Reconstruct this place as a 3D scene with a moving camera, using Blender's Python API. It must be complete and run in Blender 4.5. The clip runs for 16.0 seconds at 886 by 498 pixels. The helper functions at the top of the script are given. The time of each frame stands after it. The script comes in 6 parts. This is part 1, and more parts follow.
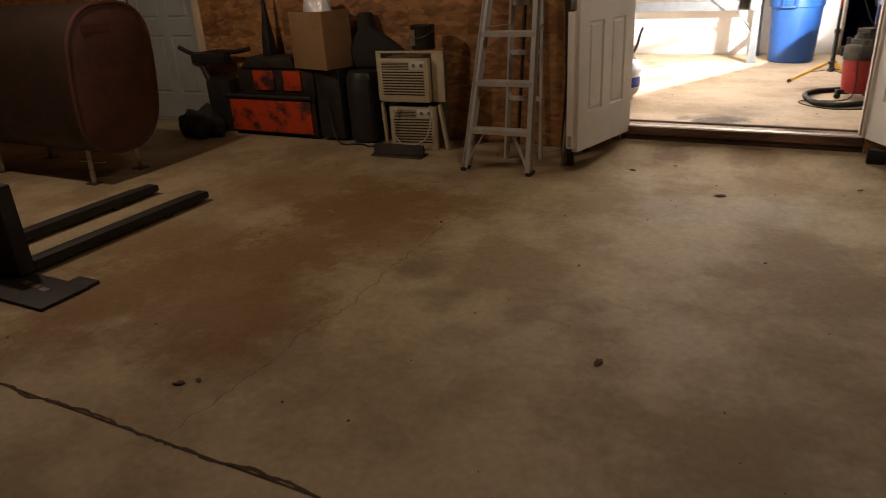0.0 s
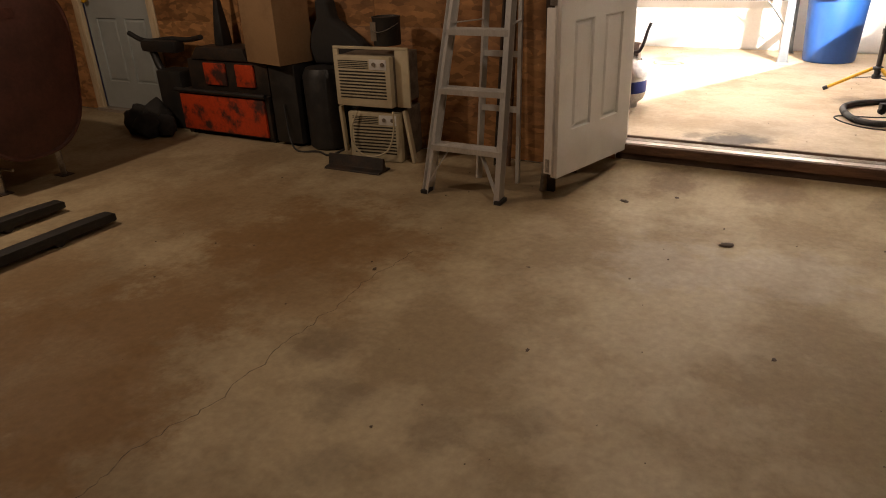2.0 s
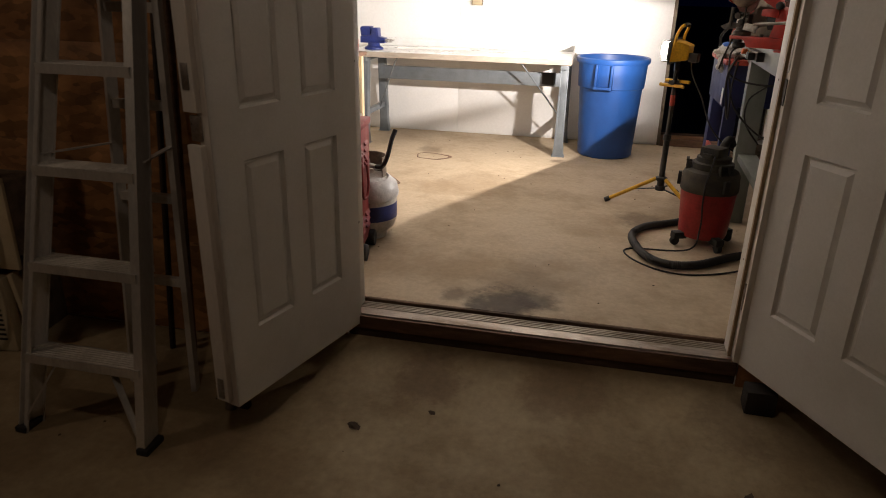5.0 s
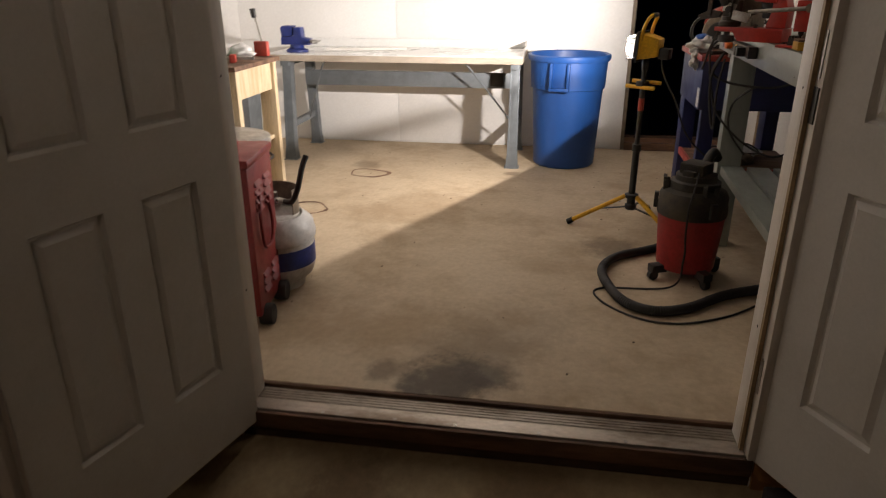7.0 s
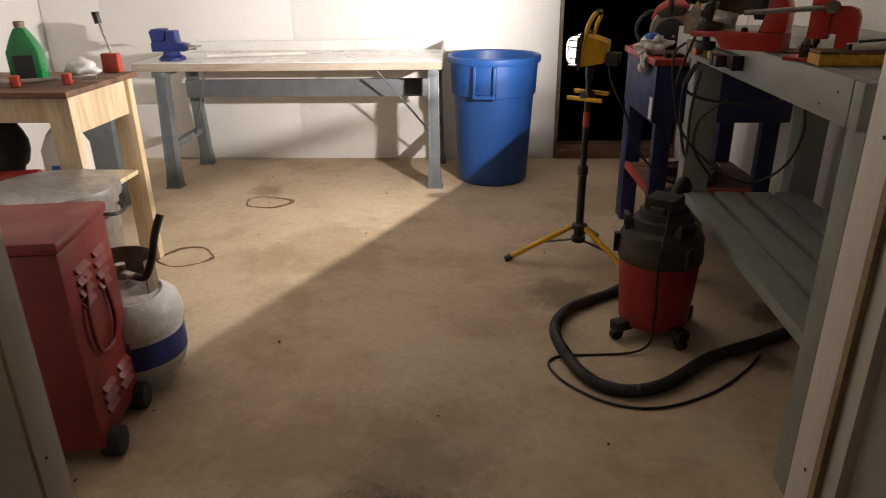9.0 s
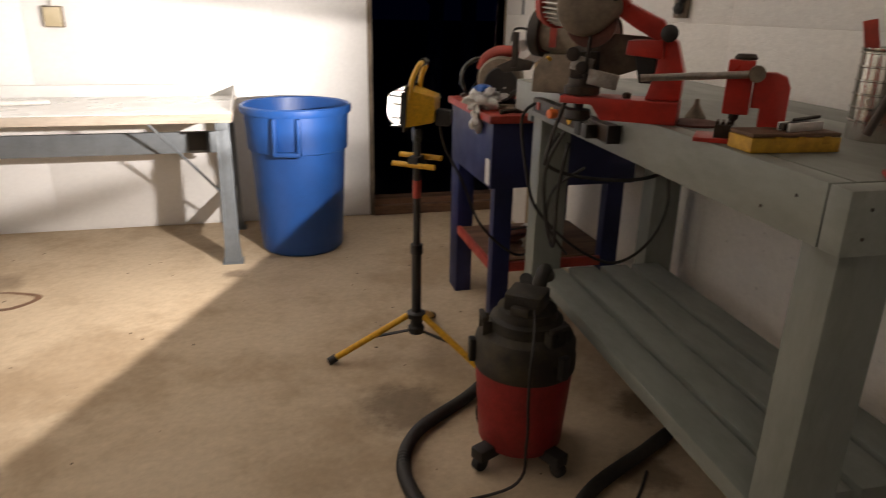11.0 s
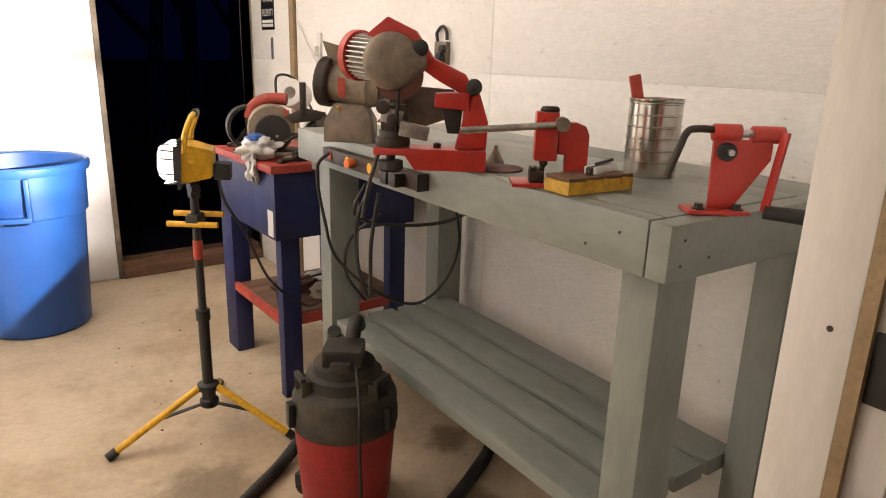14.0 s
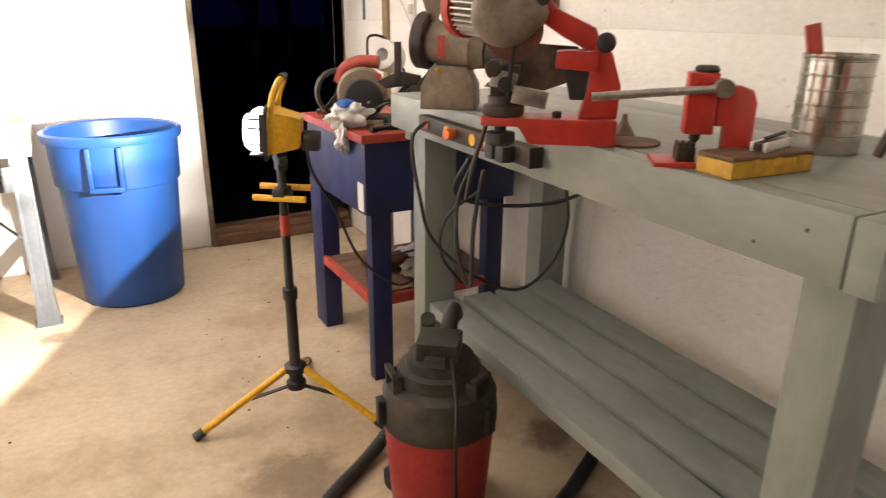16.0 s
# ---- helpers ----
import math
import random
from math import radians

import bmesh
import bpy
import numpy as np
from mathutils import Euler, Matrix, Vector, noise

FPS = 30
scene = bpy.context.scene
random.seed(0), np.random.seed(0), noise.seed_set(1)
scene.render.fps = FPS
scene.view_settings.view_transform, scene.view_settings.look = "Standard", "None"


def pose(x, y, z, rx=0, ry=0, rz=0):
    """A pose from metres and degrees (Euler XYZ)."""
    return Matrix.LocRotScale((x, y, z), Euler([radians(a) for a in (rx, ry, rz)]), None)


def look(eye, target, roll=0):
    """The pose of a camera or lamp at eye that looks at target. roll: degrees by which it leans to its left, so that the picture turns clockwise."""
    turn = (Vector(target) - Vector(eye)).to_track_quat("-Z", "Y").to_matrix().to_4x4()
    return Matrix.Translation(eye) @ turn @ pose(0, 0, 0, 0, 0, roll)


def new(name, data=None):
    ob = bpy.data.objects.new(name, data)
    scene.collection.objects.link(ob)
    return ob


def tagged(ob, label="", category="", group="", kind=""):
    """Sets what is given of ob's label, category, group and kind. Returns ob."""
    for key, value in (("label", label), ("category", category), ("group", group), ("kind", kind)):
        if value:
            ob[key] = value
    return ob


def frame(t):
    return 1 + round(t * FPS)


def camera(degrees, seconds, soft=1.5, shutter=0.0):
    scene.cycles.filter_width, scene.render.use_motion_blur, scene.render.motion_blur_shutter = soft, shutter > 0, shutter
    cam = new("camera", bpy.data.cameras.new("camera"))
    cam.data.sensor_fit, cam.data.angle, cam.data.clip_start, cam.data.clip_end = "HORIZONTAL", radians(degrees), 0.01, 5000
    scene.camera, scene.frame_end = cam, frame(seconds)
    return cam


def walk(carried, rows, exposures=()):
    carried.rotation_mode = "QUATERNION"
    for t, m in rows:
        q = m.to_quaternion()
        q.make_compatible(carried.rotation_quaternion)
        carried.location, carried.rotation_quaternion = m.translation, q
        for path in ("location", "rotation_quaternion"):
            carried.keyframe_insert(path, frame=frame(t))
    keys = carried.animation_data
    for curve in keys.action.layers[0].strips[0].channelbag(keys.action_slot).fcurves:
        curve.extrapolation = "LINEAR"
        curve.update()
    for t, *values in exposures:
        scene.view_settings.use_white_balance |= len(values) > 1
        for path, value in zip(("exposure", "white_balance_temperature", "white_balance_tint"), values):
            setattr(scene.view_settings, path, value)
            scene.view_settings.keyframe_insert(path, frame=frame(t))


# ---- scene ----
cam = camera(66.6, 16.0, soft=0.95, shutter=0.3)
PATH = [
    (0, (-0.289, 2.876, 1.286), (-1.155, 4.503, 0.509), -3.3),
    (0.5, (-0.232, 3.129, 1.291), (-1.233, 4.676, 0.512), -3.1),
    (1, (-0.307, 3.268, 1.281), (-1.274, 4.802, 0.437), -0.9),
    (1.5, (-0.392, 3.523, 1.319), (-1.295, 5.117, 0.517), -2.2),
    (2, (-0.289, 3.763, 1.304), (-1.211, 5.33, 0.47), -2.5),
    (2.5, (-0.247, 3.993, 1.325), (-1.21, 5.545, 0.511), -1.5),
    (3, (-0.346, 4.209, 1.318), (-1.216, 5.791, 0.457), 1.4),
    (3.5, (-0.419, 4.475, 1.409), (-1.12, 6.149, 0.567), 0.6),
    (4, (-0.397, 4.768, 1.383), (-0.979, 6.526, 0.629), -0.4),
    (4.5, (-0.401, 5.059, 1.421), (-0.92, 6.856, 0.712), 1.0),
    (4.7, (-0.437, 5.17, 1.417), (-0.878, 6.984, 0.7), 1.5),
    (6.8, (-0.435, 5.925, 1.367), (-0.778, 7.745, 0.611), 0.4),
    (7, (-0.452, 5.998, 1.377), (-0.752, 7.835, 0.643), -0.1),
    (7.5, (-0.53, 6.178, 1.392), (-0.658, 8.055, 0.713), -2.1),
    (7.6, (-0.543, 6.218, 1.389), (-0.65, 8.091, 0.695), -1.2),
    (8, (-0.528, 6.311, 1.38), (-0.575, 8.163, 0.626), -0.5),
    (8.2, (-0.509, 6.378, 1.388), (-0.653, 8.222, 0.628), -1.7),
    (10.3, (-0.498, 7.071, 1.389), (-0.338, 8.919, 0.642), -0.5),
    (10.5, (-0.493, 7.128, 1.394), (-0.29, 8.978, 0.664), -0.9),
    (11, (-0.492, 7.264, 1.4), (-0.022, 9.087, 0.725), 1.1),
    (11.5, (-0.595, 7.342, 1.42), (0.279, 9.017, 0.765), -0.5),
    (12, (-0.635, 7.354, 1.428), (0.384, 8.965, 0.823), 0.5),
    (12.5, (-0.642, 7.349, 1.428), (0.445, 8.939, 0.887), 1.0),
    (13, (-0.633, 7.361, 1.426), (0.503, 8.918, 0.891), 1.5),
    (13.5, (-0.623, 7.373, 1.425), (0.533, 8.912, 0.882), 1.6),
    (14, (-0.625, 7.376, 1.422), (0.532, 8.91, 0.867), 1.7),
    (14.5, (-0.633, 7.382, 1.421), (0.54, 8.903, 0.863), 1.7),
    (15, (-0.638, 7.407, 1.416), (0.491, 8.954, 0.837), 2.1),
    (15.5, (-0.626, 7.443, 1.418), (0.485, 8.995, 0.821), 2.4),
    (16, (-0.548, 7.571, 1.404), (0.381, 9.215, 0.744), 0.5),
]
EXPO = [(0.0, -0.25), (0.5, 0.05), (1.0, 0.15), (2.0, 0.1), (2.5, -0.05), (3.0, -0.2), (3.6, -0.3), (4.1, -0.7), (4.6, -1.8), (7.0, -2.3), (7.5, -2.5), (8.2, -2.5), (10.5, -2.45), (11.0, -2.25), (11.5, -1.5), (12.2, -0.85), (14.0, -0.82), (16.0, -0.68)]
walk(cam, [(t, look(eye, target, roll)) for t, eye, target, roll in PATH], EXPO)

# ---- light ----
world = bpy.data.worlds.new("night")
world.use_nodes = True
scene.world = world
world.node_tree.nodes["Background"].inputs[0].default_value = (0.02, 0.05, 0.35, 1)
world.node_tree.nodes["Background"].inputs[1].default_value = 0.03


def lamp(name, kind, place, energy, colour, size):
    data = bpy.data.lights.new(name, kind)
    data.energy, data.color = energy, colour
    if kind == "POINT":
        data.shadow_soft_size = size
    ob = new(name, data)
    ob.location = place
    return ob


S = 0.2            # height of the workshop floor over the garage floor
WORK = Vector((-0.045, 9.405, 1.10))
AIM = Vector((-0.91, 0.415, 0.05)).normalized()
tube = lamp("work_light_tube", "AREA", WORK, 450, (1.0, 0.905, 0.845), 0.0)
tube.data.shape, tube.data.size, tube.data.size_y = "RECTANGLE", 0.07, 0.005
tube.matrix_basis = look(WORK, WORK + AIM + Vector((0, 0, 0.38)))
lamp("garage_bulb", "POINT", (-4.28, 5.0, 2.6), 78, (1.0, 0.775, 0.59), 0.06)
# unseen fill lamp, added to brighten the mid floor and ladder
lamp("garage_fill_lamp", "POINT", (-1.1, 5.9, 2.62), 34, (1.0, 0.80, 0.64), 0.06)


# ---- materials ----
def mat(name, col, col2=None, rough=0.6, metal=0.0, scale=6.0, fine=90.0, mix=0.6, bump=0.15, grain=0.25, stretch=(1, 1, 1),
        lo=0.4, hi=0.65, blobs=(), emit=0.0, alpha=None, strands=False, coat=0.0, specks=0.0):
    m = bpy.data.materials.new(name)
    m.use_nodes = True
    nt = m.node_tree
    N, L = nt.nodes, nt.links
    b = N["Principled BSDF"]
    co = N.new("ShaderNodeTexCoord")
    info = N.new("ShaderNodeObjectInfo")
    shift = N.new("ShaderNodeVectorMath")
    shift.operation = "MULTIPLY_ADD"
    L.new(info.outputs["Random"], shift.inputs[0])
    shift.inputs[1].default_value = (7.3, 5.1, 3.7)
    L.new(co.outputs["Object"], shift.inputs[2])
    mp = N.new("ShaderNodeMapping")
    mp.inputs["Scale"].default_value = stretch
    L.new(shift.outputs[0], mp.inputs[0])
    n1 = N.new("ShaderNodeTexNoise")
    n1.inputs["Scale"].default_value, n1.inputs["Detail"].default_value, n1.inputs["Roughness"].default_value = scale, 6, 0.65
    L.new(mp.outputs[0], n1.inputs["Vector"])
    if strands:
        n2 = N.new("ShaderNodeTexVoronoi")
        n2.inputs["Scale"].default_value = fine
        n2.inputs["Randomness"].default_value = 1.0
        wob = N.new("ShaderNodeVectorMath")
        wob.operation = "MULTIPLY_ADD"
        L.new(n1.outputs["Color"], wob.inputs[0])
        wob.inputs[1].default_value = (0.10, 0.10, 0.10)
        L.new(mp.outputs[0], wob.inputs[2])
        L.new(wob.outputs[0], n2.inputs["Vector"])
        sep = N.new("ShaderNodeSeparateColor")
        L.new(n2.outputs["Color"], sep.inputs[0])
        fine_out = sep.outputs[0]
    else:
        n2 = N.new("ShaderNodeTexNoise")
        n2.inputs["Scale"].default_value, n2.inputs["Detail"].default_value, n2.inputs["Roughness"].default_value = fine, 5, 0.7
        L.new(mp.outputs[0], n2.inputs["Vector"])
        fine_out = n2.outputs["Fac"]
    r = N.new("ShaderNodeMapRange")
    r.interpolation_type = "SMOOTHSTEP"
    r.inputs["From Min"].default_value, r.inputs["From Max"].default_value = lo, hi
    r.inputs["To Max"].default_value = mix
    L.new(n1.outputs["Fac"], r.inputs["Value"])
    col2 = col2 or tuple(c * 0.6 for c in col)
    mx = N.new("ShaderNodeMix")
    mx.data_type = "RGBA"
    mx.inputs["A"].default_value, mx.inputs["B"].default_value = (*col, 1), (*col2, 1)
    L.new(r.outputs[0], mx.inputs["Factor"])
    out = mx.outputs["Result"]
    if blobs:
        nb = N.new("ShaderNodeTexNoise")
        nb.inputs["Scale"].default_value, nb.inputs["Detail"].default_value, nb.inputs["Roughness"].default_value = 5.0, 7, 0.72
        L.new(co.outputs["Object"], nb.inputs["Vector"])
    for (bx, by, br, bcol, bstr) in blobs:      # stains of their own shape, at places on the floor
        d = N.new("ShaderNodeVectorMath")
        d.operation = "MULTIPLY_ADD"
        L.new(nb.outputs["Color"], d.inputs[0])
        d.inputs[1].default_value = (br * 2.4, br * 2.4, 0)
        flat = N.new("ShaderNodeVectorMath")
        flat.operation = "MULTIPLY"
        flat.inputs[1].default_value = (1, 1, 0)
        L.new(co.outputs["Object"], flat.inputs[0])
        L.new(flat.outputs[0], d.inputs[2])
        dd = N.new("ShaderNodeVectorMath")
        dd.operation = "DISTANCE"
        L.new(d.outputs[0], dd.inputs[0])
        dd.inputs[1].default_value = (bx + br * 1.2, by + br * 1.2, 0)
        rr = N.new("ShaderNodeMapRange")
        rr.interpolation_type = "SMOOTHSTEP"
        rr.inputs["From Min"].default_value, rr.inputs["From Max"].default_value = br * 0.4, br * 1.1
        rr.inputs["To Min"].default_value, rr.inputs["To Max"].default_value = bstr, 0.0
        L.new(dd.outputs["Value"], rr.inputs["Value"])
        m2 = N.new("ShaderNodeMix")
        m2.data_type = "RGBA"
        L.new(out, m2.inputs["A"])
        m2.inputs["B"].default_value = (*bcol, 1)
        L.new(rr.outputs[0], m2.inputs["Factor"])
        out = m2.outputs["Result"]
    if specks:                                  # sparse chips and dents, darker and sunk
        sp = N.new("ShaderNodeTexNoise")
        sp.inputs["Scale"].default_value, sp.inputs["Detail"].default_value, sp.inputs["Roughness"].default_value = 26.0, 4, 0.6
        L.new(mp.outputs[0], sp.inputs["Vector"])
        sr = N.new("ShaderNodeMapRange")
        sr.inputs["From Min"].default_value, sr.inputs["From Max"].default_value = 0.665, 0.74
        sr.inputs["To Max"].default_value = specks
        L.new(sp.outputs["Fac"], sr.inputs["Value"])
        sm = N.new("ShaderNodeMix")
        sm.data_type = "RGBA"
        L.new(out, sm.inputs["A"])
        sm.inputs["B"].default_value = (*(c * 0.42 for c in col2), 1)
        L.new(sr.outputs[0], sm.inputs["Factor"])
        out = sm.outputs["Result"]
    g = N.new("ShaderNodeMapRange")
    g.inputs["From Min"].default_value, g.inputs["From Max"].default_value = (0.0, 1.0) if strands else (0.3, 0.7)
    g.inputs["To Min"].default_value, g.inputs["To Max"].default_value = 1 - grain, 1 + grain * 0.6
    L.new(fine_out, g.inputs["Value"])
    mul = N.new("ShaderNodeVectorMath")
    mul.operation = "SCALE"
    L.new(out, mul.inputs[0])
    L.new(g.outputs[0], mul.inputs["Scale"])
    L.new(mul.outputs[0], b.inputs["Base Color"])
    ro = N.new("ShaderNodeMapRange")
    ro.inputs["From Min"].default_value, ro.inputs["From Max"].default_value = 0.3, 0.7
    ro.inputs["To Min"].default_value, ro.inputs["To Max"].default_value = max(0.05, rough - 0.12), min(1, rough + 0.12)
    L.new(n1.outputs["Fac"], ro.inputs["Value"])
    L.new(ro.outputs[0], b.inputs["Roughness"])
    b.inputs["Metallic"].default_value = metal
    b.inputs["Coat Weight"].default_value = coat
    if bump:
        bp = N.new("ShaderNodeBump")
        bp.inputs["Strength"].default_value, bp.inputs["Distance"].default_value = bump, 0.004
        if specks:
            low = N.new("ShaderNodeMath")
            low.operation = "MULTIPLY_ADD"
            L.new(sr.outputs[0], low.inputs[0])
            low.inputs[1].default_value = -1.5
            L.new(fine_out, low.inputs[2])
            L.new(low.outputs[0], bp.inputs["Height"])
        else:
            L.new(fine_out, bp.inputs["Height"])
        L.new(bp.outputs[0], b.inputs["Normal"])
    if emit:
        b.inputs["Emission Color"].default_value = (*col, 1)
        b.inputs["Emission Strength"].default_value = emit
    if alpha is not None:
        b.inputs["Transmission Weight"].default_value = alpha
    return m


RUST = (0.22, 0.122, 0.042)
DARK = (0.10, 0.065, 0.035)
M_CONC = mat("garage_concrete", (0.42, 0.335, 0.20), (0.27, 0.195, 0.105), 0.75, scale=1.6, fine=34, mix=0.9, bump=0.12, grain=0.16, lo=0.4, hi=0.62, blobs=[
    (-2.45, 6.05, 0.62, RUST, 0.9), (-2.05, 6.1, 0.42, RUST, 0.6), (-2.5, 5.2, 0.5, RUST, 0.88), (-2.9, 4.6, 0.55, RUST, 0.85), (-2.2, 4.62, 0.42, RUST, 0.85),
    (-3.3, 6.3, 0.6, RUST, 0.5), (-2.0, 5.6, 0.3, RUST, 0.5), (-3.3, 5.2, 0.35, RUST, 0.5), (-1.5, 5.1, 0.15, DARK, 0.4), (-1.13, 5.1, 0.12, DARK, 0.35), (-1.33, 4.82, 0.12, DARK, 0.3), (-1.72, 5.32, 0.13, DARK, 0.35),
    (-0.9, 5.25, 0.1, DARK, 0.3), (-0.95, 7.42, 0.16, (0.17, 0.105, 0.055), 0.6), (-0.45, 7.45, 0.2, (0.17, 0.105, 0.055), 0.5), (0.1, 7.4, 0.15, (0.15, 0.10, 0.055), 0.5), (-0.75, 6.5, 0.35, (0.42, 0.36, 0.28), 0.5), (-0.3, 6.6, 0.3, (0.42, 0.36, 0.28), 0.45)])
M_SHOPC = mat("workshop_concrete", (0.54, 0.43, 0.295), (0.40, 0.30, 0.19), 0.72, scale=1.9, fine=40, mix=0.9, bump=0.1, grain=0.13, blobs=[
    (-0.74, 7.82, 0.17, (0.05, 0.037, 0.027), 0.85), (-0.66, 8.0, 0.22, (0.14, 0.105, 0.07), 0.35), (-0.14, 9.1, 0.17, (0.14, 0.10, 0.06), 0.7), (-1.72, 10.45, 0.13, (0.15, 0.10, 0.06), 0.5),
    (-0.7, 10.35, 0.07, (0.15, 0.1, 0.06), 0.7), (0.6, 8.94, 0.12, (0.12, 0.075, 0.04), 0.75), (0.45, 8.62, 0.1, (0.12, 0.08, 0.045), 0.7), (-0.62, 7.87, 0.12, (0.05, 0.036, 0.025), 0.6), (-0.95, 7.84, 0.07, (0.1, 0.07, 0.045), 0.6), (-0.55, 8.25, 0.3, (0.24, 0.175, 0.11), 0.3), (-1.2, 9.6, 0.35, (0.30, 0.21, 0.12), 0.5)])
M_OSB = mat("bare_strand_board", (0.42, 0.21, 0.08), (0.2, 0.085, 0.03), 0.5, scale=3.2, fine=26, mix=0.75, bump=0.35, grain=0.42, stretch=(0.6, 0.6, 1.3), strands=True)
M_WOSB = mat("white_painted_strand_board", (0.83, 0.80, 0.75), (0.74, 0.70, 0.64), 0.5, scale=2.4, fine=42, mix=0.4, bump=0.6, grain=0.07, stretch=(1, 1, 1.8), specks=0.5)
M_WALL = mat("white_painted_panel", (0.87, 0.86, 0.84), (0.80, 0.79, 0.76), 0.55, scale=1.6, fine=60, mix=0.45, bump=0.15, grain=0.05)
M_DOOR = mat("white_door_paint", (0.72, 0.70, 0.66), (0.60, 0.57, 0.51), 0.42, scale=2.2, fine=120, mix=0.55, bump=0.06, grain=0.05)
M_JAMB = mat("white_jamb_paint", (0.72, 0.68, 0.62), (0.58, 0.52, 0.44), 0.5, scale=4, fine=70, mix=0.6, bump=0.12, grain=0.08, stretch=(1, 1, 0.25))
M_TAN = mat("tan_weatherstrip", (0.33, 0.23, 0.12), (0.22, 0.145, 0.075), 0.6, scale=6)
M_PINE = mat("pine_lumber", (0.70, 0.57, 0.38), (0.52, 0.38, 0.21), 0.6, scale=7, fine=60, mix=0.8, bump=0.15, grain=0.18, stretch=(3, 3, 0.35))
M_SILL = mat("worn_sill_wood", (0.19, 0.10, 0.055), (0.08, 0.045, 0.027), 0.7, scale=5, fine=50, mix=0.9, bump=0.3, grain=0.25, stretch=(0.3, 2, 2))
M_EDGE = mat("pale_worn_bench_wood", (0.52, 0.45, 0.37), (0.36, 0.29, 0.22), 0.6, scale=6, fine=60, mix=0.8, bump=0.15, grain=0.15, stretch=(0.4, 2, 2))
M_TRAY = mat("glossy_white_tray_enamel", (0.84, 0.84, 0.82), (0.70, 0.69, 0.66), 0.3, scale=4, fine=70, mix=0.5, bump=0.05, grain=0.06)
M_PALE = mat("pale_blue_grey_door_paint", (0.40, 0.43, 0.41), (0.3, 0.32, 0.3), 0.45, scale=2.2, fine=120, mix=0.6, bump=0.06, grain=0.06)
# brown wood with the riser's shade put into the colour
M_STEPSHADE = mat("shaded_step_wood", (0.085, 0.048, 0.028), (0.04, 0.025, 0.017), 0.75, scale=5, fine=50, mix=0.9, bump=0.3, grain=0.25, stretch=(0.3, 2, 2))
M_ALU = mat("brushed_aluminium", (0.72, 0.70, 0.66), (0.5, 0.48, 0.44), 0.4, 0.55, scale=6, fine=140, mix=0.7, bump=0.08, grain=0.12, stretch=(1, 1, 0.3))
M_SILLALU = mat("scuffed_threshold_aluminium", (0.55, 0.49, 0.42), (0.24, 0.18, 0.13), 0.5, 0.6, scale=9, fine=90, mix=0.85, bump=0.2, grain=0.2, stretch=(0.4, 1, 1))
M_GREY = mat("grey_green_paint", (0.235, 0.25, 0.22), (0.17, 0.18, 0.155), 0.45, scale=5, fine=45, mix=0.6, bump=0.22, grain=0.1, stretch=(1, 0.35, 1), coat=0.1)
M_GREYV = mat("grey_green_paint_upright", (0.235, 0.25, 0.22), (0.17, 0.18, 0.155), 0.45, scale=5, fine=45, mix=0.6, bump=0.22, grain=0.1, stretch=(1, 1, 0.3), coat=0.1)
M_STEELG = mat("grey_painted_steel", (0.19, 0.21, 0.225), (0.13, 0.145, 0.155), 0.4, 0.25, scale=8, fine=80, bump=0.06, grain=0.08)
M_BLUE = mat("navy_paint", (0.013, 0.018, 0.085), (0.009, 0.012, 0.05), 0.5, scale=5, fine=60, mix=0.7, bump=0.1, grain=0.15)
M_REDTRIM = mat("red_trim_paint", (0.42, 0.05, 0.03), (0.25, 0.035, 0.025), 0.5, scale=9, fine=70, mix=0.7, bump=0.12)
M_RED = mat("red_tool_paint", (0.50, 0.035, 0.022), (0.30, 0.025, 0.018), 0.38, scale=10, fine=90, mix=0.6, bump=0.05, grain=0.1, coat=0.15)
M_BARREL = mat("blue_bin_plastic", (0.012, 0.068, 0.26), (0.009, 0.048, 0.19), 0.42, scale=5, fine=80, mix=0.5, bump=0.05, grain=0.1)
M_BLACK = mat("black_plastic", (0.018, 0.017, 0.016), (0.035, 0.03, 0.025), 0.5, scale=12, fine=90, bump=0.06)
M_RUBBER = mat("black_rubber", (0.015, 0.014, 0.013), (0.04, 0.034, 0.028), 0.65, scale=20, fine=120, bump=0.06)
M_YEL = mat("yellow_paint", (0.75, 0.42, 0.02), (0.55, 0.28, 0.015), 0.4, scale=12, fine=90, mix=0.5, bump=0.04)
M_DUST = mat("dusty_metal", (0.24, 0.19, 0.135), (0.12, 0.095, 0.07), 0.65, 0.15, scale=9, fine=70, mix=0.8, bump=0.12, grain=0.2)
M_STEEL = mat("bare_steel", (0.5, 0.48, 0.45), (0.24, 0.2, 0.16), 0.35, 0.9, scale=14, fine=110, mix=0.7, bump=0.06)
M_TIN = mat("tarnished_tin", (0.5, 0.47, 0.42), (0.2, 0.16, 0.12), 0.24, 0.95, scale=7, fine=40, mix=0.7, bump=0.06, lo=0.45, hi=0.6, grain=0.2)
M_CREAM = mat("aged_cream_plastic", (0.58, 0.50, 0.34), (0.42, 0.34, 0.2), 0.5, scale=5, fine=80, mix=0.6, bump=0.04, grain=0.08)
M_ORANGE = mat("scorched_orange_paint", (0.55, 0.055, 0.01), (0.03, 0.02, 0.016), 0.55, scale=5.5, fine=50, mix=0.95, bump=0.12, lo=0.46, hi=0.62, grain=0.2)
M_CARD = mat("brown_cardboard", (0.33, 0.20, 0.095), (0.24, 0.14, 0.065), 0.75, scale=4, fine=60, mix=0.6, bump=0.05, grain=0.1)
